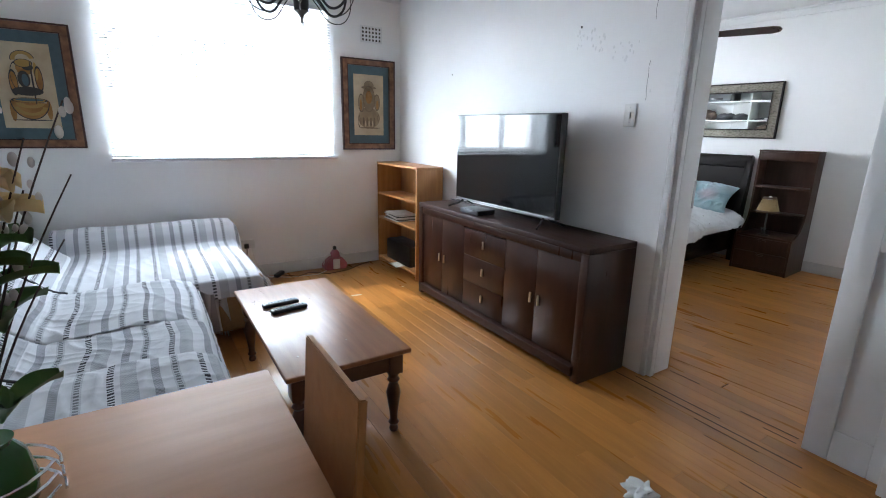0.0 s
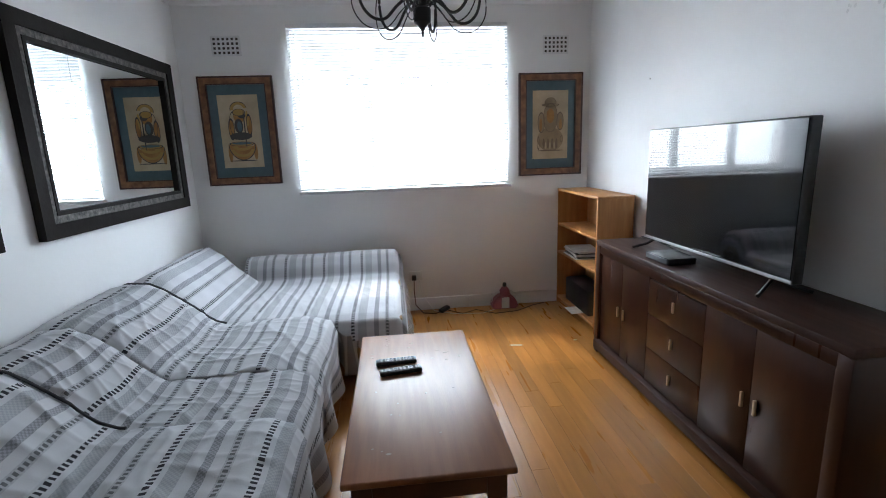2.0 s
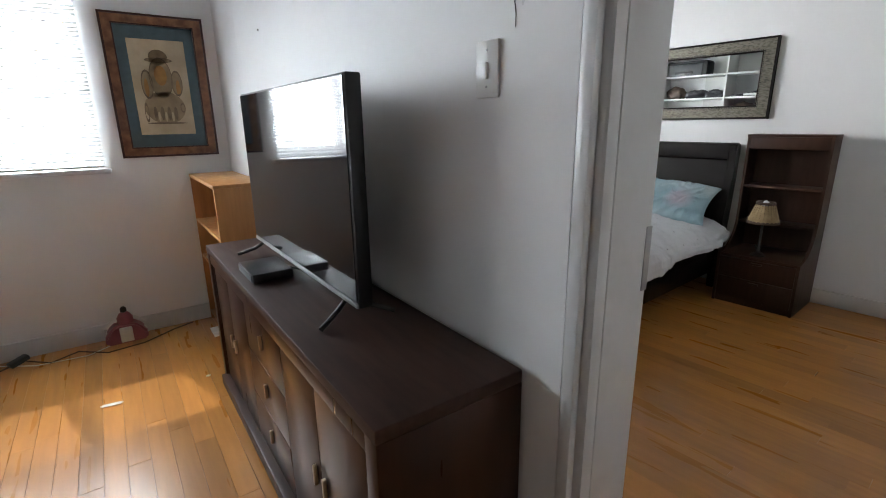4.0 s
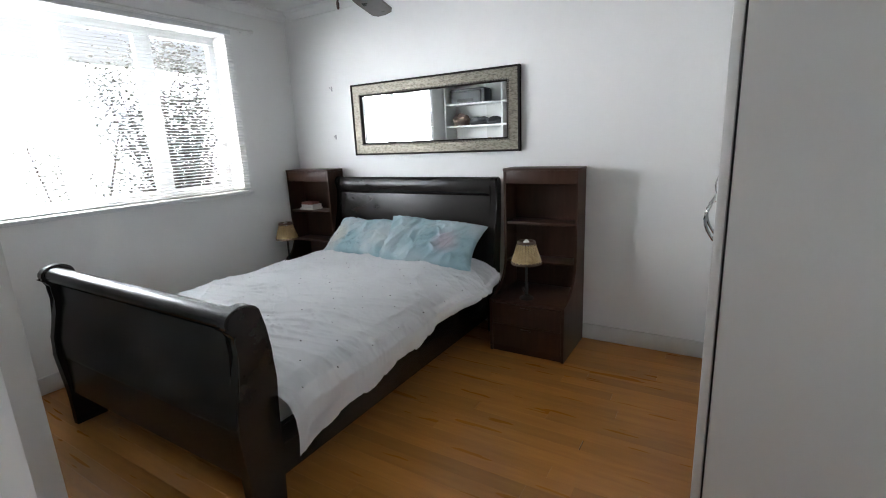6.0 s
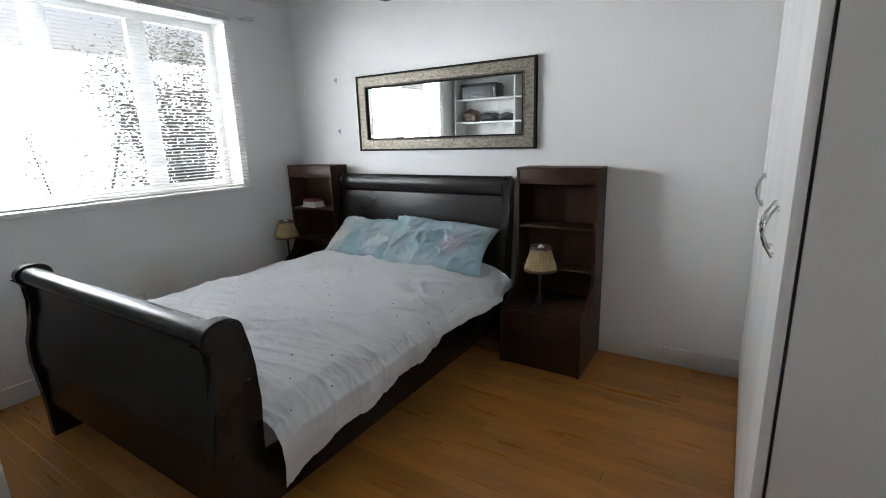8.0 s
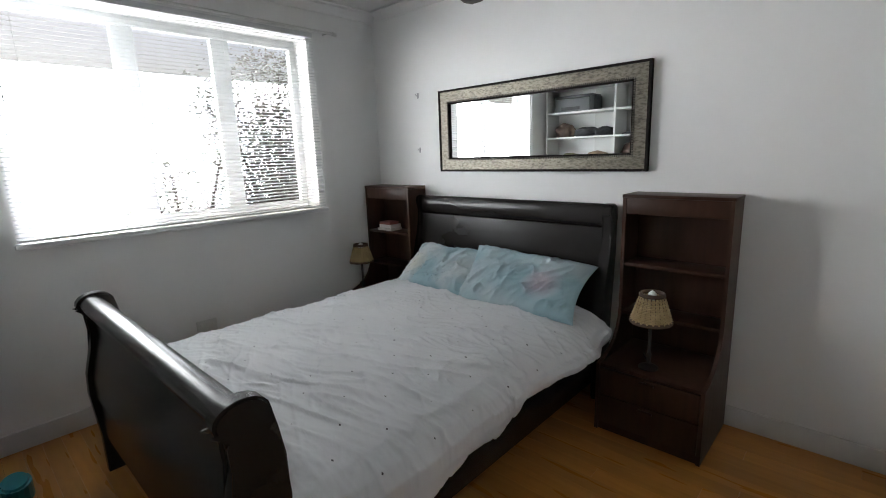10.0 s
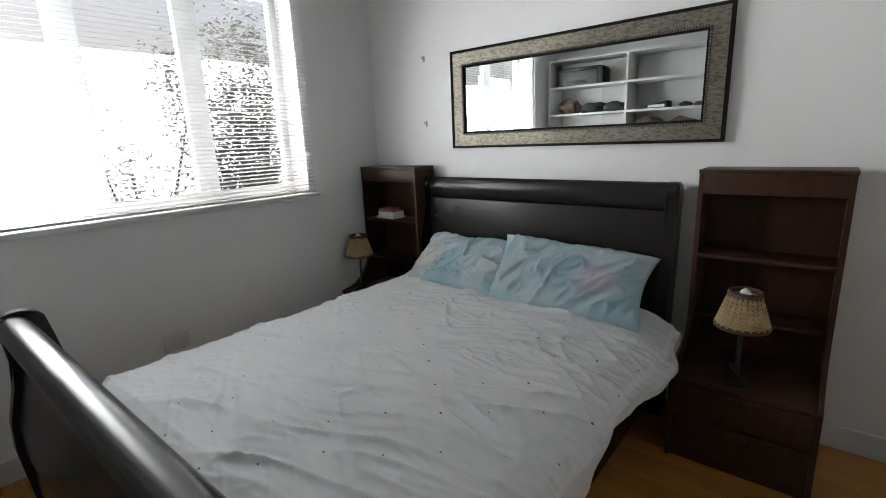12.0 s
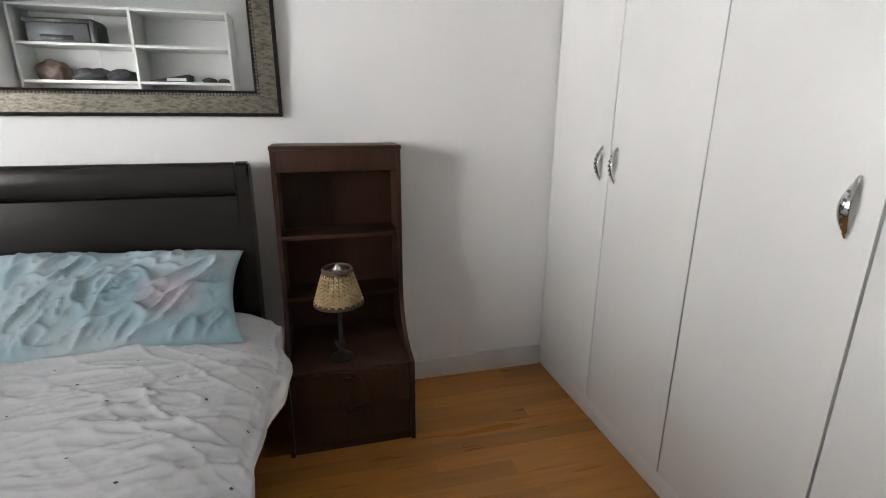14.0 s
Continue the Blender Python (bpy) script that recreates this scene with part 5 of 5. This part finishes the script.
# ---- pillows ----
def pillow(cx, cy, cz, wx, wy, th, rot, label, seed, cloth):
    p = thing("pillow", (cx, cy, cz - 0.05), BED, label, "pillow", "pillows on the bed")
    M = pose(cx, cy, cz, *rot)
    bm = bmesh.new()

    def f(sign):
        def g(s, t):
            a, b = 2 * s - 1, 2 * t - 1
            k = (max(0, (1 - a ** 4) * (1 - b ** 4))) ** 0.45
            pinch = 1 - 0.10 * (1 - abs(a) ** 2) * abs(b) ** 3 - 0.0
            w = noise.noise(Vector((a * 1.6 + seed, b * 2.6, seed))) * 0.014 + noise.noise(Vector((a * 3 + seed, b * 7 + a * 2, seed * 2))) * 0.012
            rd = (1 - abs(noise.noise(Vector((a * 1.4 + seed, b * 4.5 + a * 1.5, 3 + seed))))) ** 8 * 0.026 + (1 - abs(noise.noise(Vector((a * 3.2 + seed + b, b * 9 + a * 3, 6 + seed))))) ** 12 * 0.013
            return M @ Vector((a * wx / 2 * (1 - 0.07 * (1 - b * b) * a * a), b * wy / 2 * pinch, sign * (th / 2 * k) + (w + rd) * k + 0.02 * a * b))
        return g
    bm_sheet(bm, f(1), 70, 110)
    bm_sheet(bm, f(-1), 20, 26)
    part(bm, "case", cloth, p, None)


pillow(5.56, 3.02, 0.705, 0.43, 0.80, 0.15, (3, -40, 4), "blue tie-dyed pillow leaning on the headboard", 1.3, PILLOW_PINK)
pillow(5.58, 3.68, 0.685, 0.40, 0.74, 0.17, (-4, -36, -4), "pale blue tie-dyed pillow, crumpled at one end", 4.1, PILLOW)


# ---- bedside bookcases ----
def nightstand(y0, y1, label):
    n = thing("bedside_bookcase", (5.7, (y0 + y1) / 2, 0), BED, label, "bedside cabinet", "bedside bookcases")
    xb, xs, xd, zt, zd = BX1 - 0.022, 5.735, 5.47, 1.22, 0.375
    prof = [(xb, 0.0), (xd, 0.0), (xd, zd)] + [(xd + 0.02 + (xs - xd - 0.02) * math.sin(radians(a)), zd + 0.005 + 0.24 * (1 - math.cos(radians(a)))) for a in range(15, 91, 15)] + [(xs, zt), (xb, zt)]
    for y in (y0, y1 - 0.018):
        bm = bmesh.new()
        bm_prism(bm, prof, "y", y, y + 0.018)
        part(bm, "side_panel", MAHOG, n, 30)
    for z, xf in ((0.575, xs + 0.008), (0.85, xs + 0.008), (zd - 0.018, xd + 0.01)):
        box("shelf", MAHOG, xf, xb - 0.008, y0 + 0.0185, y1 - 0.0185, z, z + 0.018, 0.002, n)
    boxes("top", MAHOG, [(xs - 0.004, xb, y0 - 0.003, y1 + 0.003, zt + 0.0005, zt + 0.018)], 0.003, n)
    boxes("top_rail", MAHOG, [(xs + 0.003, xs + 0.021, y0 + 0.0185, y1 - 0.0185, zt - 0.085, zt)], 0.002, n)
    boxes("back_panel", MAHOG, [(xb - 0.008, xb, y0 + 0.0185, y1 - 0.0185, 0.02, zt)], 0.0, n)
    for z0, z1 in ((0.045, 0.20), (0.205, 0.352)):
        box("drawer", MAHOG, xd + 0.004, xd + 0.022, y0 + 0.021, y1 - 0.021, z0, z1, 0.002, n)
        box("handle", DARKWOOD, xd - 0.012, xd + 0.004, (y0 + y1) / 2 - 0.035, (y0 + y1) / 2 + 0.035, z1 - 0.025, z1 - 0.012, 0.003, n)
    boxes("plinth", MAHOG, [(xd + 0.012, xb, y0 + 0.0185, y1 - 0.0185, 0.0, 0.043)], 0.0, n)
    return n


nightstand(1.975, 2.495, "tall mahogany bedside bookcase with two drawers beside the bed")
nightstand(4.17, 4.695, "tall mahogany bedside bookcase holding books in the corner")


def lamp(x, y, label):
    z0 = 0.375
    g = thing("table_lamp", (x, y, z0), BED, label, "table lamp", "bedside lamps")
    bm = bmesh.new()
    bm_lathe(bm, [(0.048, z0 + 0.0005), (0.048, z0 + 0.008), (0.03, z0 + 0.018), (0.012, z0 + 0.025), (0.009, z0 + 0.05), (0.014, z0 + 0.07), (0.008, z0 + 0.09), (0.008, z0 + 0.36), (0.016, z0 + 0.365), (0.016, z0 + 0.39)], x, y, 18)
    bm_tube(bm, [(x + 0.025 * math.cos(a), y + 0.025 * math.sin(a), z0 + 0.05 + 0.025 * math.sin(a)) for a in [i * 0.5 for i in range(10)]], 0.004, 6)
    part(bm, "stand", BLACKIRON, g)
    zb, zt, rb, rt = z0 + 0.245, z0 + 0.395, 0.094, 0.055
    bm = bmesh.new()
    rows, cols = 15, 22
    for k in range(rows):
        h = (k + 0.5) / rows
        r = rb + (rt - rb) * h
        pts = [(x + (r + 0.0035 * (1 if (i + k) % 2 else -1)) * math.cos(math.pi * i / cols), y + (r + 0.0035 * (1 if (i + k) % 2 else -1)) * math.sin(math.pi * i / cols), zb + 0.012 + (zt - zb - 0.03) * h) for i in range(2 * cols + 1)]
        bm_tube(bm, pts, 0.0052, 5)
    part(bm, "woven_shade", WICKER, g, 60)
    bm = bmesh.new()
    for r, z in ((rb + 0.002, zb + 0.006), (rb, zb + 0.014), (rt + 0.002, zt - 0.008), (rt, zt)):
        bm_tube(bm, [(x + r * math.cos(2 * math.pi * i / 30), y + r * math.sin(2 * math.pi * i / 30), z) for i in range(31)], 0.006, 6)
    for i in range(cols):
        a = 2 * math.pi * i / cols
        bm_tube(bm, [(x + rb * math.cos(a), y + rb * math.sin(a), zb), (x + rt * math.cos(a), y + rt * math.sin(a), zt)], 0.002, 4)
    part(bm, "rim", WICKERD, g, 60)
    bm = bmesh.new()
    bm_lathe(bm, [(0.012, zt - 0.05), (0.022, zt - 0.02), (0.02, zt + 0.0), (0.006, zt + 0.014)], x, y, 12)
    part(bm, "bulb", WHITEPL, g)


lamp(5.575, 2.265, "small lamp with woven wicker shade on the bedside bookcase")
lamp(5.575, 4.60, "small lamp with woven wicker shade on the bedside bookcase")
for nm, x, y0, z, w, h, d, ma in (("book", 5.76, 4.42, 0.8685, 0.17, 0.018, 0.12, WHITEPL), ("book", 5.77, 4.43, 0.887, 0.15, 0.03, 0.11, PAPER), ("book", 5.765, 4.44, 0.9175, 0.13, 0.022, 0.1, COVER)):
    b = boxes(nm, ma, [(x, x + d, y0, y0 + w, z, z + h)], 0.002, None, BED)
    tagged(b, "small book lying on the bedside bookcase shelf", "book", "books on the shelf")

# ---- bedroom wall mirror ----
bmr = thing("bed_mirror", (BX1, 3.22, 1.345), BED, "wide wall mirror in an antique silver frame above the bed", "mirror")
for nm, w0, w1, x0, ma in (("outer_edge", 0.0, 0.014, 0.034, DARKFRAME), ("frame", 0.014, 0.082, 0.028, BRONZE), ("beading", 0.082, 0.092, 0.030, CARVED), ("inner_edge", 0.092, 0.102, 0.022, DARKFRAME)):
    bm = bmesh.new()
    rect_frame_x(bm, 2.445 + w0, 3.985 - w0, 1.348 + w0, 1.935 - w0, w1 - w0, BX1 - x0, BX1 - 0.001)
    part(bm, nm, ma, bmr, None)
bm = bmesh.new()
for z in (1.348 + 0.087, 1.935 - 0.087):
    for i in range(110):
        y = 2.535 + 1.36 * i / 109
        r = bmesh.ops.create_icosphere(bm, subdivisions=1, radius=0.0052)
        bmesh.ops.translate(bm, verts=r["verts"], vec=(BX1 - 0.030, y, z))
for y in (2.445 + 0.087, 3.985 - 0.087):
    for i in range(32):
        r = bmesh.ops.create_icosphere(bm, subdivisions=1, radius=0.0052)
        bmesh.ops.translate(bm, verts=r["verts"], vec=(BX1 - 0.030, y, 1.435 + 0.413 * i / 31))
part(bm, "bead", BRONZE, bmr, 60)
box("glass", MIRROR, BX1 - 0.014, BX1 - 0.004, 2.54, 3.89, 1.44, 1.845, 0, bmr)
for z in (1.93, 1.515):
    bm = bmesh.new()
    bm_tube(bm, [(BX1, 4.23, z), (BX1 - 0.02, 4.23, z), (BX1 - 0.026, 4.23, z + 0.012)], 0.003, 6)
    bm_box(bm, BX1 - 0.002, BX1, 4.222, 4.238, z - 0.02, z + 0.02)
    tagged(finish(bm, "wall_hook", ALU, BED, (BX1, 4.23, z)), "small metal hook on the bedroom wall", "hook", "wall hooks")

# ---- fitted wardrobe ----
WY, WX0 = 1.17, 4.10
wd = thing("fitted_wardrobe", (5.0, 0.8, 0), BED, "white laminate fitted wardrobe with chrome bow handles", "wardrobe")
boxes("carcass", LAMINATE, [(WX0, BX1 - 0.003, BY0 + 0.01, WY - 0.031, 0.0, 2.10)], 0.0, wd)
boxes("plinth", LAMINATE, [(WX0 + 0.005, BX1 - 0.004, WY - 0.0305, WY - 0.008, 0.0, 0.088)], 0.002, wd)
# black sheet behind the doors: the shade in their gaps, put in as colour
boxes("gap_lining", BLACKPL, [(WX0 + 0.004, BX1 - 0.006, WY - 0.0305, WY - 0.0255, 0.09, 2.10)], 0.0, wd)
edges = [WX0, 4.455, 4.95, 5.445, BX1 - 0.012]
for a, b in zip(edges, edges[1:]):
    box("door", LAMINATE, a + 0.003, b - 0.003, WY - 0.024, WY, 0.094, 2.09, 0.003, wd)
box("hinge_strip", ALU, 4.948, 4.953, WY - 0.02, WY - 0.001, 0.12, 2.09, 0.001, wd)
boxes("upper_cupboard", LAMINATE, [(WX0, BX1 - 0.003, BY0 + 0.01, WY - 0.01, 2.13, CEIL_Z - 0.002)], 0.002, wd)
# black block standing in for the shade in the gap above the doors
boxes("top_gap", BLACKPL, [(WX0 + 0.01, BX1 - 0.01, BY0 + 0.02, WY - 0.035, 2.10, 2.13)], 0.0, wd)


def bow_handle(x, z0, z1):
    bm = bmesh.new()
    n = 16
    secs = []
    for i in range(n + 1):
        k = i / n
        z = z0 + (z1 - z0) * k
        bow = math.sin(math.pi * k)
        w = 0.003 + 0.011 * bow
        y = WY + 0.004 + 0.028 * bow
        secs.append([bm.verts.new((x + dx * w, y + dy * 0.004, z)) for dx, dy in ((-1, 0), (-0.6, 1), (0.6, 1), (1, 0), (0.6, -1), (-0.6, -1))])
    for a, b in zip(secs, secs[1:]):
        for i in range(6):
            bm.faces.new((a[i], a[(i + 1) % 6], b[(i + 1) % 6], b[i]))
    for z in (z0 + 0.012, z1 - 0.012):
        bm_tube(bm, [(x, WY, z), (x, WY + 0.010, z)], 0.004, 8)
    part(bm, "handle", CHROME, wd, 50)
    bm = bmesh.new()
    for i in range(5):
        k = 0.24 + 0.13 * i
        bm_tube(bm, [(x, WY + 0.0078 + 0.028 * math.sin(math.pi * k), z0 + (z1 - z0) * k), (x, WY + 0.0092 + 0.028 * math.sin(math.pi * k), z0 + (z1 - z0) * k)], 0.004, 8)
    part(bm, "stud", GREYPL, wd)


for x in (5.495, 5.395, 4.512, 4.398):
    bow_handle(x, 1.10, 1.24)

# ---- open shelving on the west wall of the bedroom ----
sh = thing("open_shelving", (3.03, 3.85, 0), BED, "tall white open shelving unit with bags and a printer", "shelving")
H0, H1, HX0, HX1 = 3.03, 4.70, BX0 + 0.004, 3.20
for y in (H0, 3.80, H1 - 0.022):
    box("upright", LAMINATE, HX0, HX1, y, y + 0.022, 0, 2.22, 0.002, sh)
for z in (0.08, 0.40, 0.71, 1.01, 1.31, 1.605, 1.905, 2.198):
    for a, b in ((H0 + 0.0225, 3.7995), (3.8225, H1 - 0.0225)):
        box("shelf", LAMINATE, HX0, HX1 - 0.002, a, b, z, z + 0.022, 0.002, sh)
boxes("back_panel", LAMINATE, [(HX0 - 0.003, HX0 + 0.004, H0 + 0.023, H1 - 0.023, 0.10, 2.19)], 0.0, sh)

pr = thing("printer", (3.03, 4.36, 1.927), BED, "grey and black desktop printer on the shelf", "printer")
box("body", GREYPL, 2.93, 3.17, 4.14, 4.60, 1.928, 2.08, 0.015, pr)
box("scanner_lid", BLACKPL, 2.92, 3.16, 4.10, 4.62, 2.081, 2.12, 0.012, pr)
box("paper_slot", BLACKPL, 3.168, 3.176, 4.26, 4.50, 1.945, 1.985, 0.002, pr)
box("side_block", BLACKPL, 2.93, 3.165, 4.08, 4.138, 1.928, 2.10, 0.012, pr)


def soft_lump(name, x, y, z, sx, sy, sz, material, label, category, seed, group=""):
    bm = bmesh.new()
    bmesh.ops.create_icosphere(bm, subdivisions=4, radius=1)
    for v in bm.verts:
        k = 1 + 0.22 * noise.noise(v.co * 1.7 + Vector((seed, 0, 0))) + 0.10 * noise.noise(v.co * 5 + Vector((0, seed, 0)))
        q = v.co * k
        v.co = Vector((q.x * sx, q.y * sy, max(-0.62, q.z) * sz))
    lo = min(v.co.z for v in bm.verts)
    bmesh.ops.translate(bm, verts=bm.verts, vec=(x, y, z - lo + 0.0005))
    tagged(finish(bm, name, material, BED, (x, y, z), None, 60), label, category, group)


Z1 = 1.627
soft_lump("handbag", 3.06, 4.50, Z1, 0.09, 0.13, 0.10, BAGBROWN, "dark brown handbag on the shelf", "bag", 1.1)
soft_lump("folded_clothes", 3.05, 4.22, Z1, 0.10, 0.16, 0.07, CLOTH, "heap of black clothes on the shelf", "clothes", 2.2, "clothes on the shelf")
soft_lump("folded_clothes", 3.05, 3.98, Z1, 0.10, 0.13, 0.065, CLOTH, "heap of black clothes on the shelf", "clothes", 5.2, "clothes on the shelf")
soft_lump("wicker_bag", 3.05, 3.60, 1.3325, 0.11, 0.16, 0.13, BAGBROWN, "brown bag with straw handles on the shelf", "bag", 3.3)
soft_lump("wicker_bag", 3.05, 3.28, 1.3325, 0.11, 0.15, 0.12, BAGBROWN, "brown bag with straw handles on the shelf", "bag", 4.4)
soft_lump("sandals", 3.05, 4.42, 1.3325, 0.09, 0.12, 0.06, mat("olive_cloth", (0.30, 0.29, 0.18), 0.9, scale=12), "pale olive shoes in a heap on the shelf", "shoes", 6.1)
soft_lump("brown_shoes", 3.05, 4.08, 1.3325, 0.09, 0.14, 0.07, mat("tan_leather", (0.25, 0.16, 0.10), 0.6, second=(0.4, 0.3, 0.2), scale=10), "brown shoes in a heap on the shelf", "shoes", 7.3)
bi = thing("ring_binder", (3.05, 3.6, Z1), BED, "white and dark ring binder lying on the shelf", "binder")
bm = bmesh.new()
bm_prism(bm, [(3.42, Z1 + 0.001), (3.74, Z1 + 0.001), (3.74, Z1 + 0.012), (3.42, Z1 + 0.07)], "x", 2.95, 3.15)
part(bm, "cover", CLOTH, bi, None)
box("label", PAPER, 3.149, 3.153, 3.44, 3.60, Z1 + 0.01, Z1 + 0.035, 0, bi)
soft_lump("dark_case", 3.06, 3.26, Z1, 0.07, 0.06, 0.03, CLOTH, "small dark case on the shelf", "case", 8.2)
soft_lump("dark_pouch", 3.06, 3.14, Z1, 0.06, 0.05, 0.028, BAGBROWN, "small brown pouch on the shelf", "pouch", 9.2)

# tall framed picture beside the shelving
fp = thing("leaning_frame", (BX0, 2.75, 1.1), BED, "tall dark-edged framed panel on the wall beside the shelving", "picture frame")
bm = bmesh.new()
rect_frame_x(bm, 2.50, 2.89, 1.10, 2.16, 0.035, BX0 + 0.001, BX0 + 0.03)
part(bm, "frame", GILT, fp, None)
box("panel", MATBLUE, BX0 + 0.002, BX0 + 0.012, 2.53, 2.86, 1.13, 2.13, 0, fp)

# teal object on the floor behind the bed end
te = bmesh.new()
bm_prism(te, [(3.28 + 0.06 * math.cos(radians(a)), 4.23 + 0.09 * math.sin(radians(a))) for a in range(0, 360, 20)], "z", 0.001, 0.10)
bmesh.ops.bevel(te, geom=list(te.edges), offset=0.012, segments=2, affect="EDGES")
tagged(finish(te, "teal_slipper", TEAL, BED, (3.28, 4.23, 0), None, 40), "teal rubber slipper on the floor", "slipper")

# bedroom wall socket
bs = thing("bedroom_socket", (4.36, BY1, 0.34), BED, "cream wall socket on the bedroom wall", "socket")
box("plate", WHITEPL, 4.29, 4.42, BY1 - 0.01, BY1, 0.34, 0.44, 0.003, bs)
boxes("switch", WHITEPL, [(4.31, 4.325, BY1 - 0.014, BY1 - 0.009, 0.40, 0.42), (4.385, 4.40, BY1 - 0.014, BY1 - 0.009, 0.40, 0.42)], 0.001, bs)

# ---- ceiling fan ----
FX, FY, FZ = 4.66, 2.90, 2.27
fan = thing("ceiling_fan", (FX, FY, CEIL_Z), BED, "dark four-blade ceiling fan with pull chain", "ceiling fan")
bm = bmesh.new()
bm_lathe(bm, [(0.03, FZ - 0.10), (0.06, FZ - 0.08), (0.075, FZ - 0.05), (0.10, FZ - 0.04), (0.115, FZ), (0.10, FZ + 0.06), (0.03, FZ + 0.09), (0.016, FZ + 0.10), (0.016, CEIL_Z - 0.05), (0.06, CEIL_Z - 0.03), (0.065, CEIL_Z)], FX, FY, 24)
part(bm, "motor", DARKWOOD, fan)
for a in (-71, 19, 109, 199):
    bm = bmesh.new()
    bm_prism(bm, [(0.16, -0.045), (0.40, -0.065), (0.68, -0.068), (0.735, -0.045), (0.75, 0.0), (0.735, 0.045), (0.68, 0.068), (0.40, 0.065), (0.16, 0.045)], "z", -0.004, 0.004)
    bm_box(bm, 0.09, 0.22, -0.018, 0.018, -0.008, -0.0045)
    bmesh.ops.transform(bm, matrix=pose(FX, FY, FZ - 0.01, 0, 0, a) @ pose(0, 0, 0, -13, 0, 0), verts=bm.verts)
    part(bm, "blade", DARKWOOD, fan)
bm = bmesh.new()
bm_tube(bm, [(FX - 0.03, FY - 0.02, FZ - 0.09), (FX - 0.03, FY - 0.02, 2.16)], 0.0016, 5)
bm_lathe(bm, [(0.002, 2.105), (0.007, 2.112), (0.008, 2.13), (0.004, 2.155), (0.002, 2.165)], FX - 0.03, FY - 0.02, 10)
part(bm, "pull_chain", EDGE, fan)


# ---- floors: boards laid as single pieces ----
def board_floor(name, room, x0, x1, y0, y1, width, label, seed, gap):
    rnd = random.Random(seed)
    bm = bmesh.new()
    bm_box(bm, x0 - 0.1, x1 - 0.27 if room is HOME else x1 + 0.1, y0 - 0.1, y1 + 0.1, -0.10, -0.0075)
    f = setting(finish(bm, name, GAP, room), label, "floor")
    meshes = {}
    rows = int(math.ceil((x1 - x0) / width))
    for i in range(rows):
        x = x0 + i * width
        y = y0 - rnd.uniform(0, 0.8)
        while y < y1:
            ln = rnd.choice((0.9, 1.2, 1.5, 1.8, 2.1))
            a, b = max(y, y0), min(y + ln, y1)
            if room is HOME and x > LX1 + 0.15:
                a, b = max(a, 0.25), min(b, 1.75)
            y += ln
            if b - a < 0.02:
                continue
            key = round(b - a, 2)
            if key not in meshes:
                bm = bmesh.new()
                bm_box(bm, -width / 2 + gap, width / 2 - gap, 0, b - a - 2 * gap, -0.012, 0.0, 1.5 * gap, 1)
                me = bpy.data.meshes.new("board")
                bm.to_mesh(me)
                bm.free()
                me.materials.append(OAK)
                meshes[key] = me
            o = new("board", meshes[key])
            o.parent = f
            o.matrix_basis = Matrix.Translation((x + width / 2, a, (-0.0032 if room is HOME else 0) + rnd.uniform(-0.0006, 0.0)))
    return f


board_floor("floor_living", HOME, LX0, LX1 + 0.54, LY0, LY1, 0.083, "worn golden oak strip floor with open joints", 5, 0.0004)
board_floor("floor_bedroom", BED, BX0 - 0.02, BX1, BY0, BY1, 0.083, "polished golden oak strip floor", 8, 0.0003)

# open joints worn into the boards at the doorway
bm = bmesh.new()
for x, y0, y1, w in ((2.44, 0.60, 1.56, 0.0035), (2.50, 0.98, 1.47, 0.003), (2.39, 0.75, 1.05, 0.002), (2.66, 0.70, 0.96, 0.003), (2.61, 0.69, 0.83, 0.0025), (2.74, 1.22, 1.40, 0.002), (2.30, 0.55, 0.95, 0.0015), (2.12, 0.2, 0.7, 0.0015), (1.55, 0.3, 0.85, 0.0015)):
    bm_box(bm, x - w, x + w, y0, y1, -0.006, -0.0018)
setting(finish(bm, "floor_open_joints", GAP), "dark open joints between worn floor boards", "floor joint")
